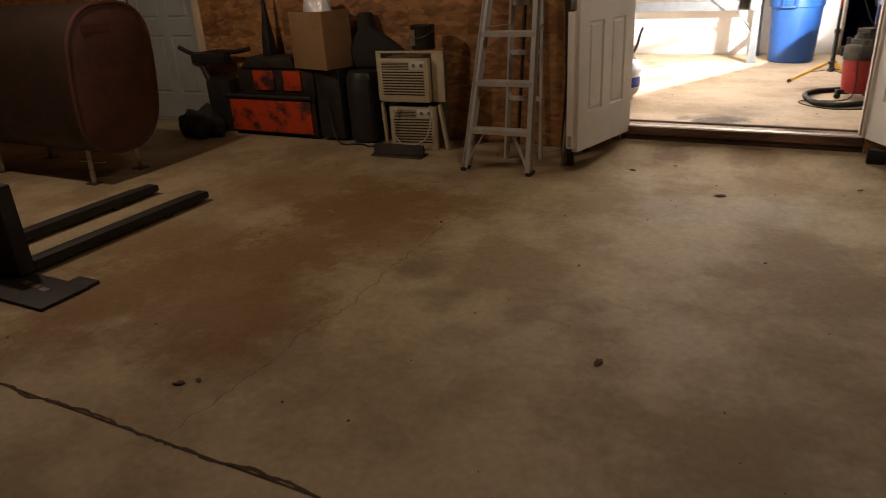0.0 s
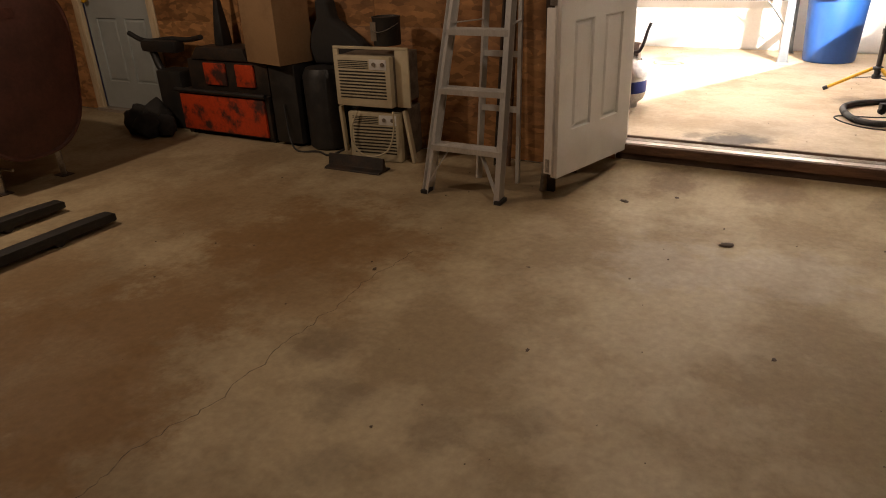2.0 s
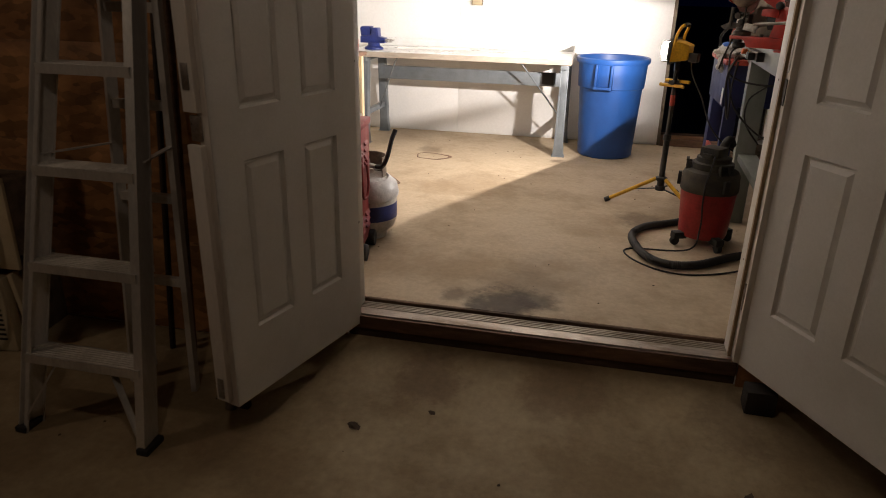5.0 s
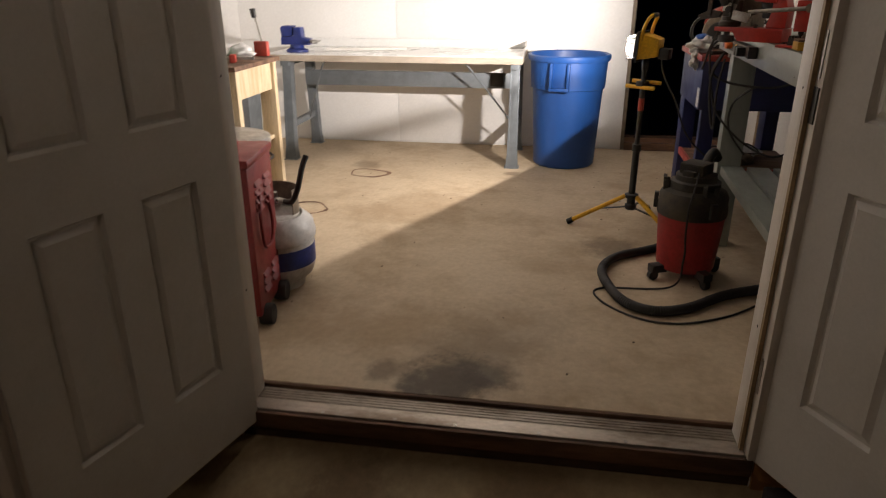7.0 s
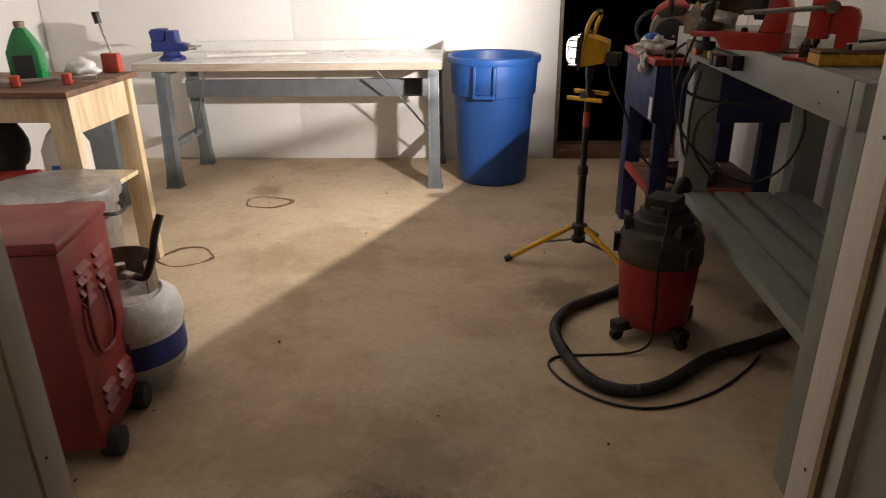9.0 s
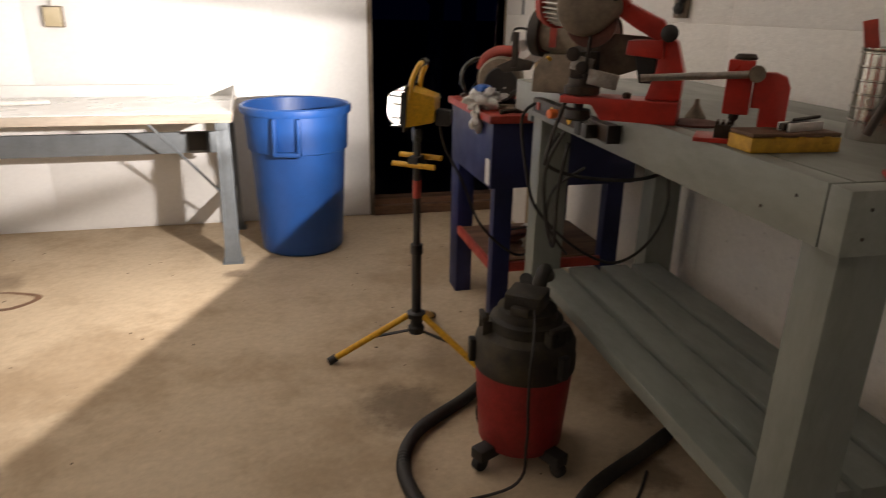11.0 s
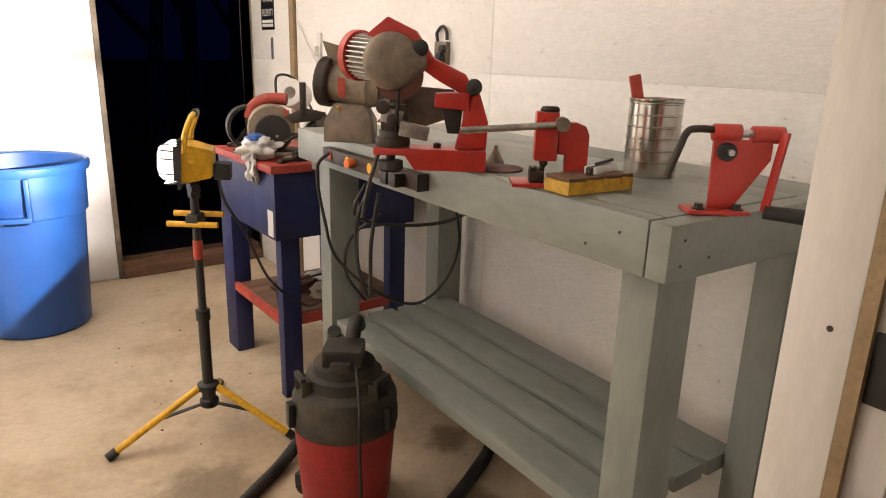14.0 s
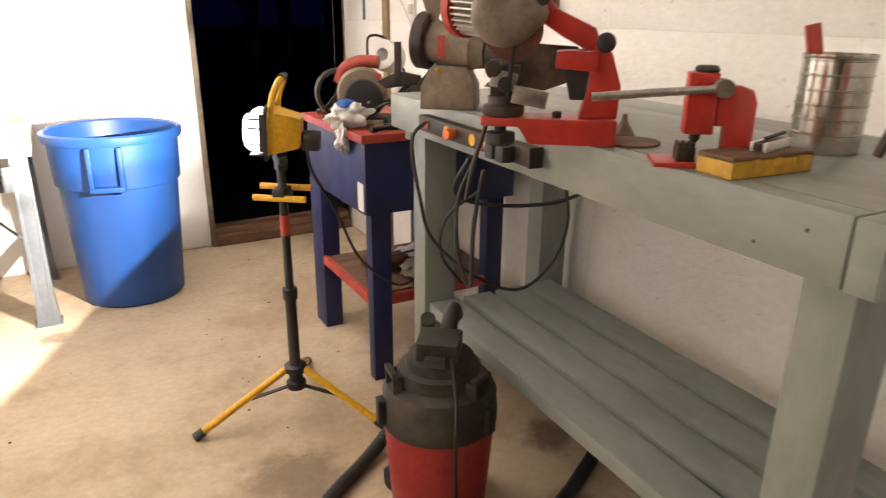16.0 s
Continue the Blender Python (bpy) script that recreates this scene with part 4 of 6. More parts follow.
part(t, "stop_rod", Shape().tube([(-0.085, -0.02, 0.06), (-0.08, -0.025, 0.14), (-0.078, -0.02, 0.185)], 0.004, 8).tube([(-0.12, -0.02, 0.03), (-0.14, -0.03, -0.04), (-0.15, -0.04, -0.1)], 0.004, 8), M_IRON)
part(t, "dust_plate", Shape().prism([(-0.13, 0.09), (-0.05, 0.075), (0.018, 0.10), (0.04, 0.14), (0.03, 0.16), (-0.05, 0.165)], 0.035, 0.041), M_DUST, 0.001)
for x, z in ((-0.036, 0.24), (0.07, 0.17)):
    part(t, "knob", Shape().lathe([(0.006, 0), (0.006, 0.012), (0.015, 0.014), (0.016, 0.03), (0.01, 0.034)], 16, pose(x, -0.016, z, 90)), M_BLACK)
part(t, "foot_bolt", Shape().lathe([(0.008, 0.045), (0.008, 0.054), (0.004, 0.056)], 8, Matrix.Translation((0.0, -0.01, 0))), M_IRON)

# old bench grinder
t = tool("bench_grinder", "dusty brown bench grinder with twin wheels", "grinder", 0.30, 8.97)
part(t, "pedestal", Shape().rings([[(-0.10, -0.06, 0.0), (0.03, -0.06, 0.0), (0.03, 0.06, 0.0), (-0.10, 0.06, 0.0)], [(-0.098, -0.058, 0.055), (0.028, -0.058, 0.055), (0.028, 0.058, 0.055), (-0.098, 0.058, 0.055)], [(-0.075, -0.04, 0.098), (0.006, -0.04, 0.098), (0.006, 0.04, 0.098), (-0.075, 0.04, 0.098)]]), M_DUST, 0.006)
gm = Matrix.Translation((-0.012, 0, 0.142)) @ Vector((1, -0.25, -0.1)).to_track_quat("Z", "Y").to_matrix().to_4x4()
part(t, "motor_body", Shape().lathe([(0.03, -0.085), (0.045, -0.08), (0.05, -0.05), (0.052, -0.045), (0.052, 0.035), (0.048, 0.04), (0.044, 0.068), (0.03, 0.072)], 32, gm), M_DUST)
for sgn, m2 in ((-1, M_IRON), (1, M_IRON)):
    part(t, "wheel_guard", Shape().lathe([(0.02, 0), (0.062, 0.002), (0.065, 0.006), (0.065, 0.03), (0.06, 0.034), (0.055, 0.034), (0.055, 0.01)], 32, gm @ Matrix.Translation((0, 0, 0.078 if sgn > 0 else -0.108))), m2)
    part(t, "grinding_wheel", Shape().lathe([(0.012, 0), (0.052, 0.0), (0.052, 0.02), (0.012, 0.02)], 28, gm @ Matrix.Translation((0, 0, 0.09 if sgn > 0 else -0.096))), M_RUSTD)
part(t, "tool_rest", Shape().prism([(-0.205, 0.06), (-0.15, 0.085), (-0.10, 0.075), (-0.11, 0.055), (-0.18, 0.045)], -0.05, -0.035).box(-0.16, -0.145, -0.055, -0.04, 0.06, 0.15), M_IRON, 0.002)
part(t, "spark_shield", Shape().prism([(-0.108, 0.255), (-0.052, 0.24), (-0.07, 0.19), (-0.09, 0.2)], 0.0, 0.006), M_DUST)
part(t, "name_plate", Shape().box(-0.06, -0.042, -0.0545, -0.0525, 0.115, 0.165), M_REDTRIM)
part(t, "switch", Shape().cyl((-0.055, -0.052, 0.085), (-0.06, -0.065, 0.092), 0.005, 0.003, 10), M_YEL)

# punch press, disc, box, can, crank tool
t = tool("chain_breaker", "red bench punch with a long steel lever", "press", 0.29, 8.24)
part(t, "base", Shape().box(-0.088, 0.05, -0.03, 0.045, 0.0005, 0.008), M_RED, 0.002)
s = Shape().box(-0.056, -0.03, -0.022, 0.01, 0.0085, 0.03)
for k in range(3):
    s.box(-0.055 + k * 0.009, -0.05 + k * 0.009, -0.022, 0.01, 0.03, 0.036)
part(t, "anvil", s, M_IRON, 0.001)
part(t, "frame", Shape().prism([(-0.007, 0.06), (-0.007, 0.118), (0.026, 0.118), (0.042, 0.112), (0.049, 0.095), (0.049, 0.008), (0.008, 0.008), (0.008, 0.06)], -0.012, 0.012), M_RED, 0.003)
part(t, "head", Shape().box(-0.049, -0.008, -0.016, 0.016, 0.048, 0.136), M_RED, 0.003)
part(t, "head_cap", Shape().lathe([(0.017, 0.1365), (0.018, 0.14), (0.014, 0.145)], 16, Matrix.Translation((-0.024, 0, 0))), M_IRON)
part(t, "punch", Shape().lathe([(0.008, 0.048), (0.008, 0.04), (0.003, 0.034), (0.003, 0.028)], 12, Matrix.Translation((-0.03, 0, 0))), M_IRON)
part(t, "lever", Shape().cyl((-0.185, -0.028, 0.10), (0.0, -0.026, 0.116), 0.0062, seg=14), M_STEEL)
part(t, "lever_hub", Shape().cyl((-0.004, -0.036, 0.116), (-0.004, -0.013, 0.116), 0.013, seg=18), M_DUST)
single("grinding_disc", Shape().lathe([(0.008, 0), (0.05, 0), (0.051, 0.002), (0.05, 0.004), (0.008, 0.004)], 40), M_RUSTD, "thin rust-brown grinding disc lying on the bench", "disc", at(0.315, 8.435, 1.1925))
single("oil_funnel", Shape().lathe([(0.02, 0), (0.021, 0.003), (0.006, 0.028), (0.004, 0.04)], 20), M_DUST, "small dusty metal oil cone on the bench", "funnel", at(0.36, 8.50, 1.1925))
t = tool("plastic_case", "grimy yellow plastic case with a tool on its lid", "case", 0.312, 8.185, 1.1925, -5)
part(t, "body", Shape().box(-0.078, 0.078, -0.033, 0.033, 0, 0.024), M_YBOX, 0.003)
part(t, "lid", Shape().box(-0.077, 0.077, -0.032, 0.032, 0.0245, 0.031), M_SILL, 0.002)
for x in (-0.04, 0.0, 0.045):
    part(t, "catch", Shape().box(x, x + 0.012, -0.035, -0.0332, 0.014, 0.026), M_YBOX)
t = tool("folding_tool", "folded silver and black hex key set", "hand tool", 0.335, 8.18, 1.2238, 12)
part(t, "handle", Shape().box(-0.04, 0.04, -0.012, -0.006, 0, 0.014).box(-0.04, 0.04, 0.006, 0.012, 0, 0.014), M_ALU, 0.002)
part(t, "keys", Shape().box(-0.046, 0.036, -0.005, 0.005, 0.003, 0.013).cyl((-0.02, 0.0, 0.017), (0.045, 0.002, 0.019), 0.003, seg=8), M_IRON, 0.001)
t = tool("tin_can", "large tarnished ribbed tin can holding a red stick", "can", 0.553, 8.235, 1.1925)
prof = [(0.052, 0)]
for k in range(6):
    z = 0.012 + k * 0.023
    prof += [(0.0528, z), (0.0528, z + 0.0185), (0.0548, z + 0.0198), (0.0548, z + 0.0212), (0.0528, z + 0.0225)]
prof += [(0.0545, 0.152), (0.0545, 0.156), (0.052, 0.156), (0.0515, 0.14), (0.0505, 0.01), (0.001, 0.008)]
part(t, "body", Shape().lathe(prof, 40), M_TIN)
single("red_stick", Shape().box(-0.011, 0.011, -0.006, 0.006, 0, 0.195, pose(0, 0, 0, 0, -14, 0)), M_REDTRIM, "short red painted stick standing in the can", "stick", at(0.548, 8.235, 1.2035, VIEW), 0.001)
t = tool("rivet_spinner", "red hand-cranked rivet spinner bolted to the bench", "hand tool", 0.352, 7.962)
part(t, "base", Shape().box(-0.046, 0.05, -0.028, 0.024, 0.0005, 0.007), M_RED, 0.002)
part(t, "plate", Shape().prism([(-0.008, 0.007), (0.028, 0.007), (0.079, 0.085), (0.079, 0.116), (-0.012, 0.116)], -0.005, 0.005), M_RED, 0.0015)
part(t, "barrel", Shape().cyl((-0.014, 0, 0.126), (0.027, 0, 0.126), 0.0135, seg=20), M_RED, 0.001)
part(t, "barrel", Shape().cyl((0.046, 0, 0.124), (0.094, 0, 0.124), 0.0135, seg=20), M_RED, 0.001)
part(t, "shaft", Shape().cyl((0.02, 0, 0.125), (0.056, 0, 0.125), 0.006, seg=14), M_STEEL)
part(t, "bent_rod", Shape().tube([(-0.01, 0, 0.13), (-0.045, 0.0, 0.13), (-0.056, 0, 0.122), (-0.062, 0.0, 0.105), (-0.078, 0, 0.055)], 0.0058, 12), M_IRON)
part(t, "crank_arm", Shape().beam((0.09, -0.018, 0.13), (0.072, -0.024, 0.008), 0.014, 0.006), M_RED, 0.001)
part(t, "grip", Shape().cyl((0.07, -0.026, 0.008), (0.15, -0.055, 0.004), 0.011, 0.0125, 18), M_BLACK, 0.002)
part(t, "roller", Shape().cyl((0.006, -0.02, 0.098), (0.006, -0.006, 0.098), 0.014, seg=20), M_RUBBER, 0.002)
part(t, "roller_bolt", Shape().cyl((0.008, -0.028, 0.098), (0.008, -0.02, 0.098), 0.005, seg=10), M_STEEL)
for x in (-0.026, 0.034):
    part(t, "bolt", Shape().lathe([(0.011, 0.007), (0.011, 0.009), (0.007, 0.0095), (0.007, 0.016)], 6, Matrix.Translation((x, -0.012, 0))), M_IRON)

# power strip and cables
t = thing("power_strip", "dark metal power strip with orange and yellow sockets", "power strip", at(0.214, 7.937, 0, -2.3) @ at(0.0, 0.65, 1.128))
part(t, "body", Shape().box(-0.03, -0.001, 0.0, 0.49, 0.0, 0.038), M_IRON, 0.003)
part(t, "end_cap", Shape().box(-0.032, -0.0005, -0.006, -0.0005, -0.001, 0.039), M_BLACK, 0.002)
part(t, "switch", Shape().box(-0.034, -0.0305, 0.43, 0.45, 0.01, 0.03), M_REDTRIM, 0.001)
part(t, "plug", Shape().cyl((-0.031, 0.30, 0.02), (-0.055, 0.295, 0.02), 0.012, seg=14), M_LED, 0.002)
for y in (0.335, 0.215, 0.15):
    part(t, "socket", Shape().cyl((-0.0308, y, 0.019), (-0.0325, y, 0.019), 0.013, seg=16), M_YEL)
for y in (0.06, 0.10):
    part(t, "plug", Shape().box(-0.06, -0.0308, y - 0.015, y + 0.015, 0.002, 0.034), M_BLACK, 0.004)
for pts in (((0.195, 8.97, 1.165), (0.165, 8.985, 1.12), (0.185, 8.985, 0.98), (0.23, 9.0, 0.86), (0.34, 8.97, 0.75), (0.46, 8.94, 0.70), (0.56, 8.93, 0.76), (0.60, 8.92, 0.88), (0.58, 8.93, 1.02)),
            ((0.15, 8.675, 1.14), (0.12, 8.695, 1.05), (0.135, 8.715, 0.93), (0.15, 8.69, 0.86), (0.14, 8.665, 1.0), (0.148, 8.645, 1.12)),
            ((0.15, 8.705, 1.13), (0.13, 8.725, 1.06), (0.22, 8.73, 1.02), (0.36, 8.68, 1.02), (0.44, 8.6, 1.08)),
            ((0.36, 8.98, 0.98), (0.3, 9.05, 0.9), (0.31, 9.1, 0.78), (0.4, 9.14, 0.66))):
    single("cable", Shape().tube(pts, 0.0045, 8), M_RUBBER, "black cable hanging under the grey workbench", "cable", group="bench cables")

# things on the blue stand
t = tool("chop_saw", "grey and red power saw with a black guard", "power saw", 0.40, 9.74, 1.0575)
part(t, "guard", Shape().lathe([(0.068, -0.03), (0.08, -0.03), (0.083, 0.0), (0.08, 0.03), (0.068, 0.03), (0.068, -0.03)], 36, pose(-0.13, 0.02, 0.085, 90, 0, 25), False).box(-0.075, 0.075, -0.006, 0.006, -0.004, 0.004, pose(-0.13, 0.02, 0.085, 90, 0, 25) @ pose(0, 0, 0, 0, 0, 50)), M_BLACK)
part(t, "housing", Shape().lathe([(0.03, -0.05), (0.078, -0.045), (0.085, -0.03), (0.085, 0.03), (0.06, 0.045), (0.02, 0.05)], 36, pose(-0.035, -0.02, 0.09, -90, 0, 15)), M_DUST)
part(t, "cover", Shape().lathe([(0.001, -0.056), (0.06, -0.056), (0.064, -0.05), (0.001, -0.05)], 32, pose(-0.03, -0.022, 0.075, -90, 0, 15)), M_BLACK)
part(t, "grip", Shape().tube([(-0.12, 0.0, 0.12), (-0.10, 0.0, 0.165), (-0.05, 0.0, 0.19), (0.02, 0.0, 0.19)], 0.021, 14), M_REDTRIM)
part(t, "badge", Shape().box(-0.045, 0.0, -0.052, -0.05, 0.135, 0.16, pose(0, 0, 0, 0, 15, 0)), M_REDTRIM)
part(t, "base", Shape().box(-0.17, 0.06, -0.05, 0.06, 0, 0.012), M_IRON, 0.004)
for bx, bz in ((-0.06, 0.06), (-0.03, 0.05), (0.0, 0.065)):
    part(t, "bolt", Shape().cyl((bx, -0.079, bz), (bx, -0.072, bz), 0.005, seg=8), M_STEEL)
t = tool("sander", "white and black hand sander", "power tool", 0.53, 9.80, 1.0575)
part(t, "paper_roll", Shape().rings([[Vector((-0.035, -0.02, 0.2)) + pose(0, 0, 0, 78, 0, -14).to_3x3() @ Vector((rr * math.cos(a), rr * math.sin(a), z)) for a in (2 * math.pi * k / 36 for k in range(36))] for rr, z in ((0.024, -0.03), (0.05, -0.032), (0.053, -0.028), (0.053, 0.05), (0.05, 0.054), (0.024, 0.052), (0.022, 0.05), (0.022, -0.028))] , False), M_WHITE, label="white paper roll")
part(t, "body", Shape().lathe([(0.001, -0.04), (0.055, -0.038), (0.06, -0.02), (0.06, 0.05), (0.03, 0.07)], 28, pose(0.04, 0, 0.062, -90, 0, 10)), M_WHITE)
part(t, "pad", Shape().lathe([(0.001, -0.048), (0.048, -0.046), (0.05, -0.041), (0.001, -0.041)], 28, pose(0.04, 0, 0.062, -90, 0, 10)), M_BLACK)
t = tool("clamp_fixture", "dark cast iron clamp with slots", "clamp", 0.36, 9.36, 1.0575)
part(t, "jaw", Shape().prism([(-0.02, 0.001), (0.05, 0.001), (0.05, 0.05), (0.03, 0.12), (0.0, 0.17), (-0.03, 0.16), (-0.02, 0.08)], 0.09, 0.11), M_IRON, 0.003)
for k, (x, y, dx, dy, r) in enumerate(((0.28, 9.85, 0.12, 0.05, 0.012), (0.30, 9.60, 0.18, -0.05, 0.010), (0.36, 9.56, 0.15, 0.04, 0.013), (0.33, 9.50, 0.16, -0.01, 0.011), (0.26, 9.93, 0.10, -0.03, 0.010), (0.45, 9.62, 0.12, 0.04, 0.012), (0.27, 9.47, 0.09, 0.03, 0.009), (0.31, 9.53, 0.13, 0.02, 0.008), (0.40, 9.47, 0.11, 0.05, 0.012), (0.48, 9.53, 0.12, -0.03, 0.014), (0.24, 9.72, 0.08, 0.05, 0.009), (0.27, 9.80, 0.07, -0.05, 0.011))):
    single("hand_tool", Shape().cyl((0, 0, r), (dx, dy, r + 0.002), r, r * 0.6, 12).box(dx - 0.02, dx + 0.02, dy - 0.012, dy + 0.012, 0.001, r * 2), (M_IRON, M_DUST, M_BLACK)[k % 3], "worn dark hand tool lying on the blue stand", "hand tool", at(x, y, 1.0575), 0.002, group="tools on the stand")
for k, pts in enumerate((((0.25, 9.9, 1.07), (0.32, 9.8, 1.12), (0.42, 9.66, 1.13), (0.52, 9.62, 1.19), (0.6, 9.68, 1.24)), ((0.3, 9.62, 1.07), (0.38, 9.58, 1.13), (0.5, 9.6, 1.10), (0.58, 9.66, 1.07)), ((0.45, 9.9, 1.25), (0.5, 10.0, 1.32), (0.58, 10.0, 1.30), (0.62, 9.9, 1.15)))):
    single("cable", Shape().tube(pts, 0.005, 8), M_RUBBER, "black tool cord tangled on the blue stand", "cable", group="tool cords")
single("plastic_bag", Shape().lump((0, 0, 0.035), (0.06, 0.05, 0.042), 2, 0.9, 4).lump((-0.035, -0.02, -0.045), (0.02, 0.03, 0.05), 5, 0.8, 4), M_BAG, "crumpled white plastic bag hanging over the edge", "bag", at(0.25, 9.60, 1.062) @ Matrix.Diagonal((0.85, 0.85, 0.85, 1)), sharp=80)
single("blue_wrapper", Shape().lump((0, 0, 0.0), (0.032, 0.03, 0.015), 7, 0.5, 2), M_LABELB, "crumpled blue plastic wrapper on the bag", "wrapper", at(0.25, 9.62, 1.130), sharp=80)
for x, y, sx, m2 in ((0.42, 9.72, 0.09, M_RUSTD), (0.50, 9.60, 0.07, M_DUST), (0.56, 9.75, 0.08, M_BAG)):
    single("rag", Shape().lump((0, 0, 0.03), (sx, 0.06, 0.03), int(x * 100), 0.5), m2, "crumpled rag lying on the stand's shelf", "rag", at(x, y, 0.506), sharp=80, group="rags on the shelf")
single("cable", Shape().tube([(0.3, 9.6, 0.512), (0.33, 9.66, 0.56), (0.42, 9.6, 0.6), (0.52, 9.56, 0.62), (0.6, 9.62, 0.56), (0.5, 9.7, 0.54), (0.36, 9.7, 0.53)], 0.004, 8), M_RUBBER, "black cord coiled on the stand's shelf", "cable")

# wall fittings
t = thing("wall_sign", "black sign with white block lettering on the wall", "sign", pose(RX - 0.0065, 10.965, 1.60, 90, 0, -90))
part(t, "board", Shape().box(-0.085, 0.085, -0.08, 0.2, 0.0, 0.0015), M_SIGN)


def words(parent, text, x, y, size, m, squeeze=1.0):
    cu = bpy.data.curves.new("lettering", "FONT")
    cu.body, cu.size, cu.align_x, cu.extrude = text, size, "CENTER", 0.0002
    tmp = bpy.data.objects.new("lettering", cu)
    me = bpy.data.meshes.new_from_object(tmp)
    bpy.data.objects.remove(tmp)
    me.materials.clear()
    me.materials.append(m)
    ob = new("lettering", me)
    ob.parent = parent
    ob.matrix_basis = Matrix.Translation((x, y, 0.002)) @ Matrix.Diagonal((squeeze, 1, 1, 1))
    return ob


words(t, "PRIVATE", 0, 0.06, 0.05, M_WHITE, 0.75)
words(t, "PROPERTY", 0, -0.01, 0.05, M_WHITE, 0.62)
part(t, "bar", Shape().box(-0.07, 0.07, -0.065, -0.05, 0.0018, 0.0025), M_WHITE)
part(t, "bar", Shape().box(-0.07, 0.07, -0.045, -0.03, 0.0018, 0.0025), M_WHITE)
single("small_label", Shape().box(RX - 0.0075, RX - 0.0062, 10.905, 10.935, 1.37, 1.48), M_STEELG, "small grey label stuck on the white wall", "label")
single("leaning_rod", Shape().cyl((0.862, 10.58, 1.56), (0.855, 10.2, 1.20), 0.004, seg=8).cyl((0.855, 10.2, 1.20), (0.79, 10.06, 0.21), 0.004, seg=8), M_WHITE, "thin pale rod leaning on the wall", "rod")
single("wall_bracket", Shape().box(RX - 0.02, RX - 0.0062, 10.34, 10.375, 1.37, 1.50).box(RX - 0.04, RX - 0.02, 10.35, 10.365, 1.40, 1.44), M_WHITE, "small white bracket screwed to the wall", "bracket", None, 0.002)
t = thing("tool_holder", "grey metal tool hanger with black knobs on the wall", "tool holder", at(RX - 0.0062, 9.39, 1.38))
part(t, "plate", Shape().box(-0.02, 0, -0.035, 0.035, 0.0, 0.085), M_DUST, 0.004)
part(t, "hook", Shape().tube([(-0.012, 0.025, 0.085), (-0.012, 0.03, 0.115), (-0.012, 0.0, 0.135), (-0.012, -0.025, 0.12), (-0.012, -0.03, 0.09)], 0.006, 10), M_IRON)
part(t, "knob", Shape().lathe([(0.01, 0), (0.018, 0.005), (0.018, 0.02), (0.008, 0.028)], 16, pose(-0.02, -0.015, 0.03, 0, -90)), M_BLACK)
part(t, "knob", Shape().lathe([(0.008, 0), (0.014, 0.005), (0.014, 0.02), (0.008, 0.024)], 16, pose(-0.02, -0.03, 0.06, 0, -90)), M_BLACK)
t = thing("wall_outlet", "white electrical outlet on the back wall", "outlet", at(-1.505, BY - 0.0125, 1.32))
part(t, "box", Shape().box(-0.045, 0.045, -0.03, 0, -0.05, 0.05), M_DUST, 0.003)
part(t, "cover", Shape().box(-0.04, 0.04, -0.034, -0.0305, -0.045, 0.045), M_CREAM, 0.002)
part(t, "conduit", Shape().cyl((0, -0.015, 0.05), (0, -0.015, 1.27), 0.009, seg=12), M_WHITE)

# left side of the workshop
t = thing("welder_cabinet", "dull red steel welder cabinet with louvres on wheels", "welder", at(-1.45, 8.05, S, 8))
part(t, "body", Shape().box(-0.34, 0, 0, 0.30, 0.05, 0.60), M_CABRED, 0.008)
part(t, "lid", Shape().box(-0.35, 0.008, -0.008, 0.308, 0.6005, 0.632), M_CABRED, 0.012)
for z in (0.43, 0.46, 0.49, 0.52, 0.12, 0.15, 0.18):
    for y in (0.06, 0.17):
        part(t, "louvre", Shape().rings([[(0.0, y, z), (0.0, y + 0.07, z), (0.012, y + 0.07, z), (0.012, y, z)], [(0.0, y, z + 0.016), (0.0, y + 0.07, z + 0.016), (0.001, y + 0.07, z + 0.016), (0.001, y, z + 0.016)]]), M_CABRED, 0.001)
for y in (0.05, 0.26):
    part(t, "wheel", Shape().cyl((-0.02, y, 0.04), (0.03, y, 0.04), 0.04, seg=24), M_RUBBER, 0.006)
    part(t, "wheel", Shape().cyl((-0.33, y, 0.04), (-0.29, y, 0.04), 0.04, seg=24), M_RUBBER, 0.006)
part(t, "side_hose", Shape().tube([(0.004, 0.1, 0.5), (0.012, 0.06, 0.4), (0.012, 0.08, 0.30), (0.012, 0.16, 0.28), (0.012, 0.2, 0.34), (0.006, 0.19, 0.45)], 0.006, 8), M_CABRED)
t = thing("propane_cylinder", "white gas cylinder with a blue label and plastic wrap", "gas cylinder", at(-1.545, 8.46, S) @ Matrix.Diagonal((0.97, 0.97, 0.97, 1)))
part(t, "body", Shape().lathe([(0.10, 0.0), (0.102, 0.03), (0.11, 0.035), (0.14, 0.06), (0.153, 0.10), (0.153, 0.24), (0.14, 0.29), (0.10, 0.325), (0.04, 0.34), (0.03, 0.36)], 40), M_PROP)
part(t, "label", Shape().rings([[(r * math.cos(a), r * math.sin(a), z) for a in [radians(-70 + 5 * k) for k in range(23)]] + [((r - 0.002) * math.cos(a), (r - 0.002) * math.sin(a), z) for a in [radians(40 - 5 * k) for k in range(23)]] for r, z in ((0.1545, 0.11), (0.1545, 0.19))]), M_VISE, label="blue label band")
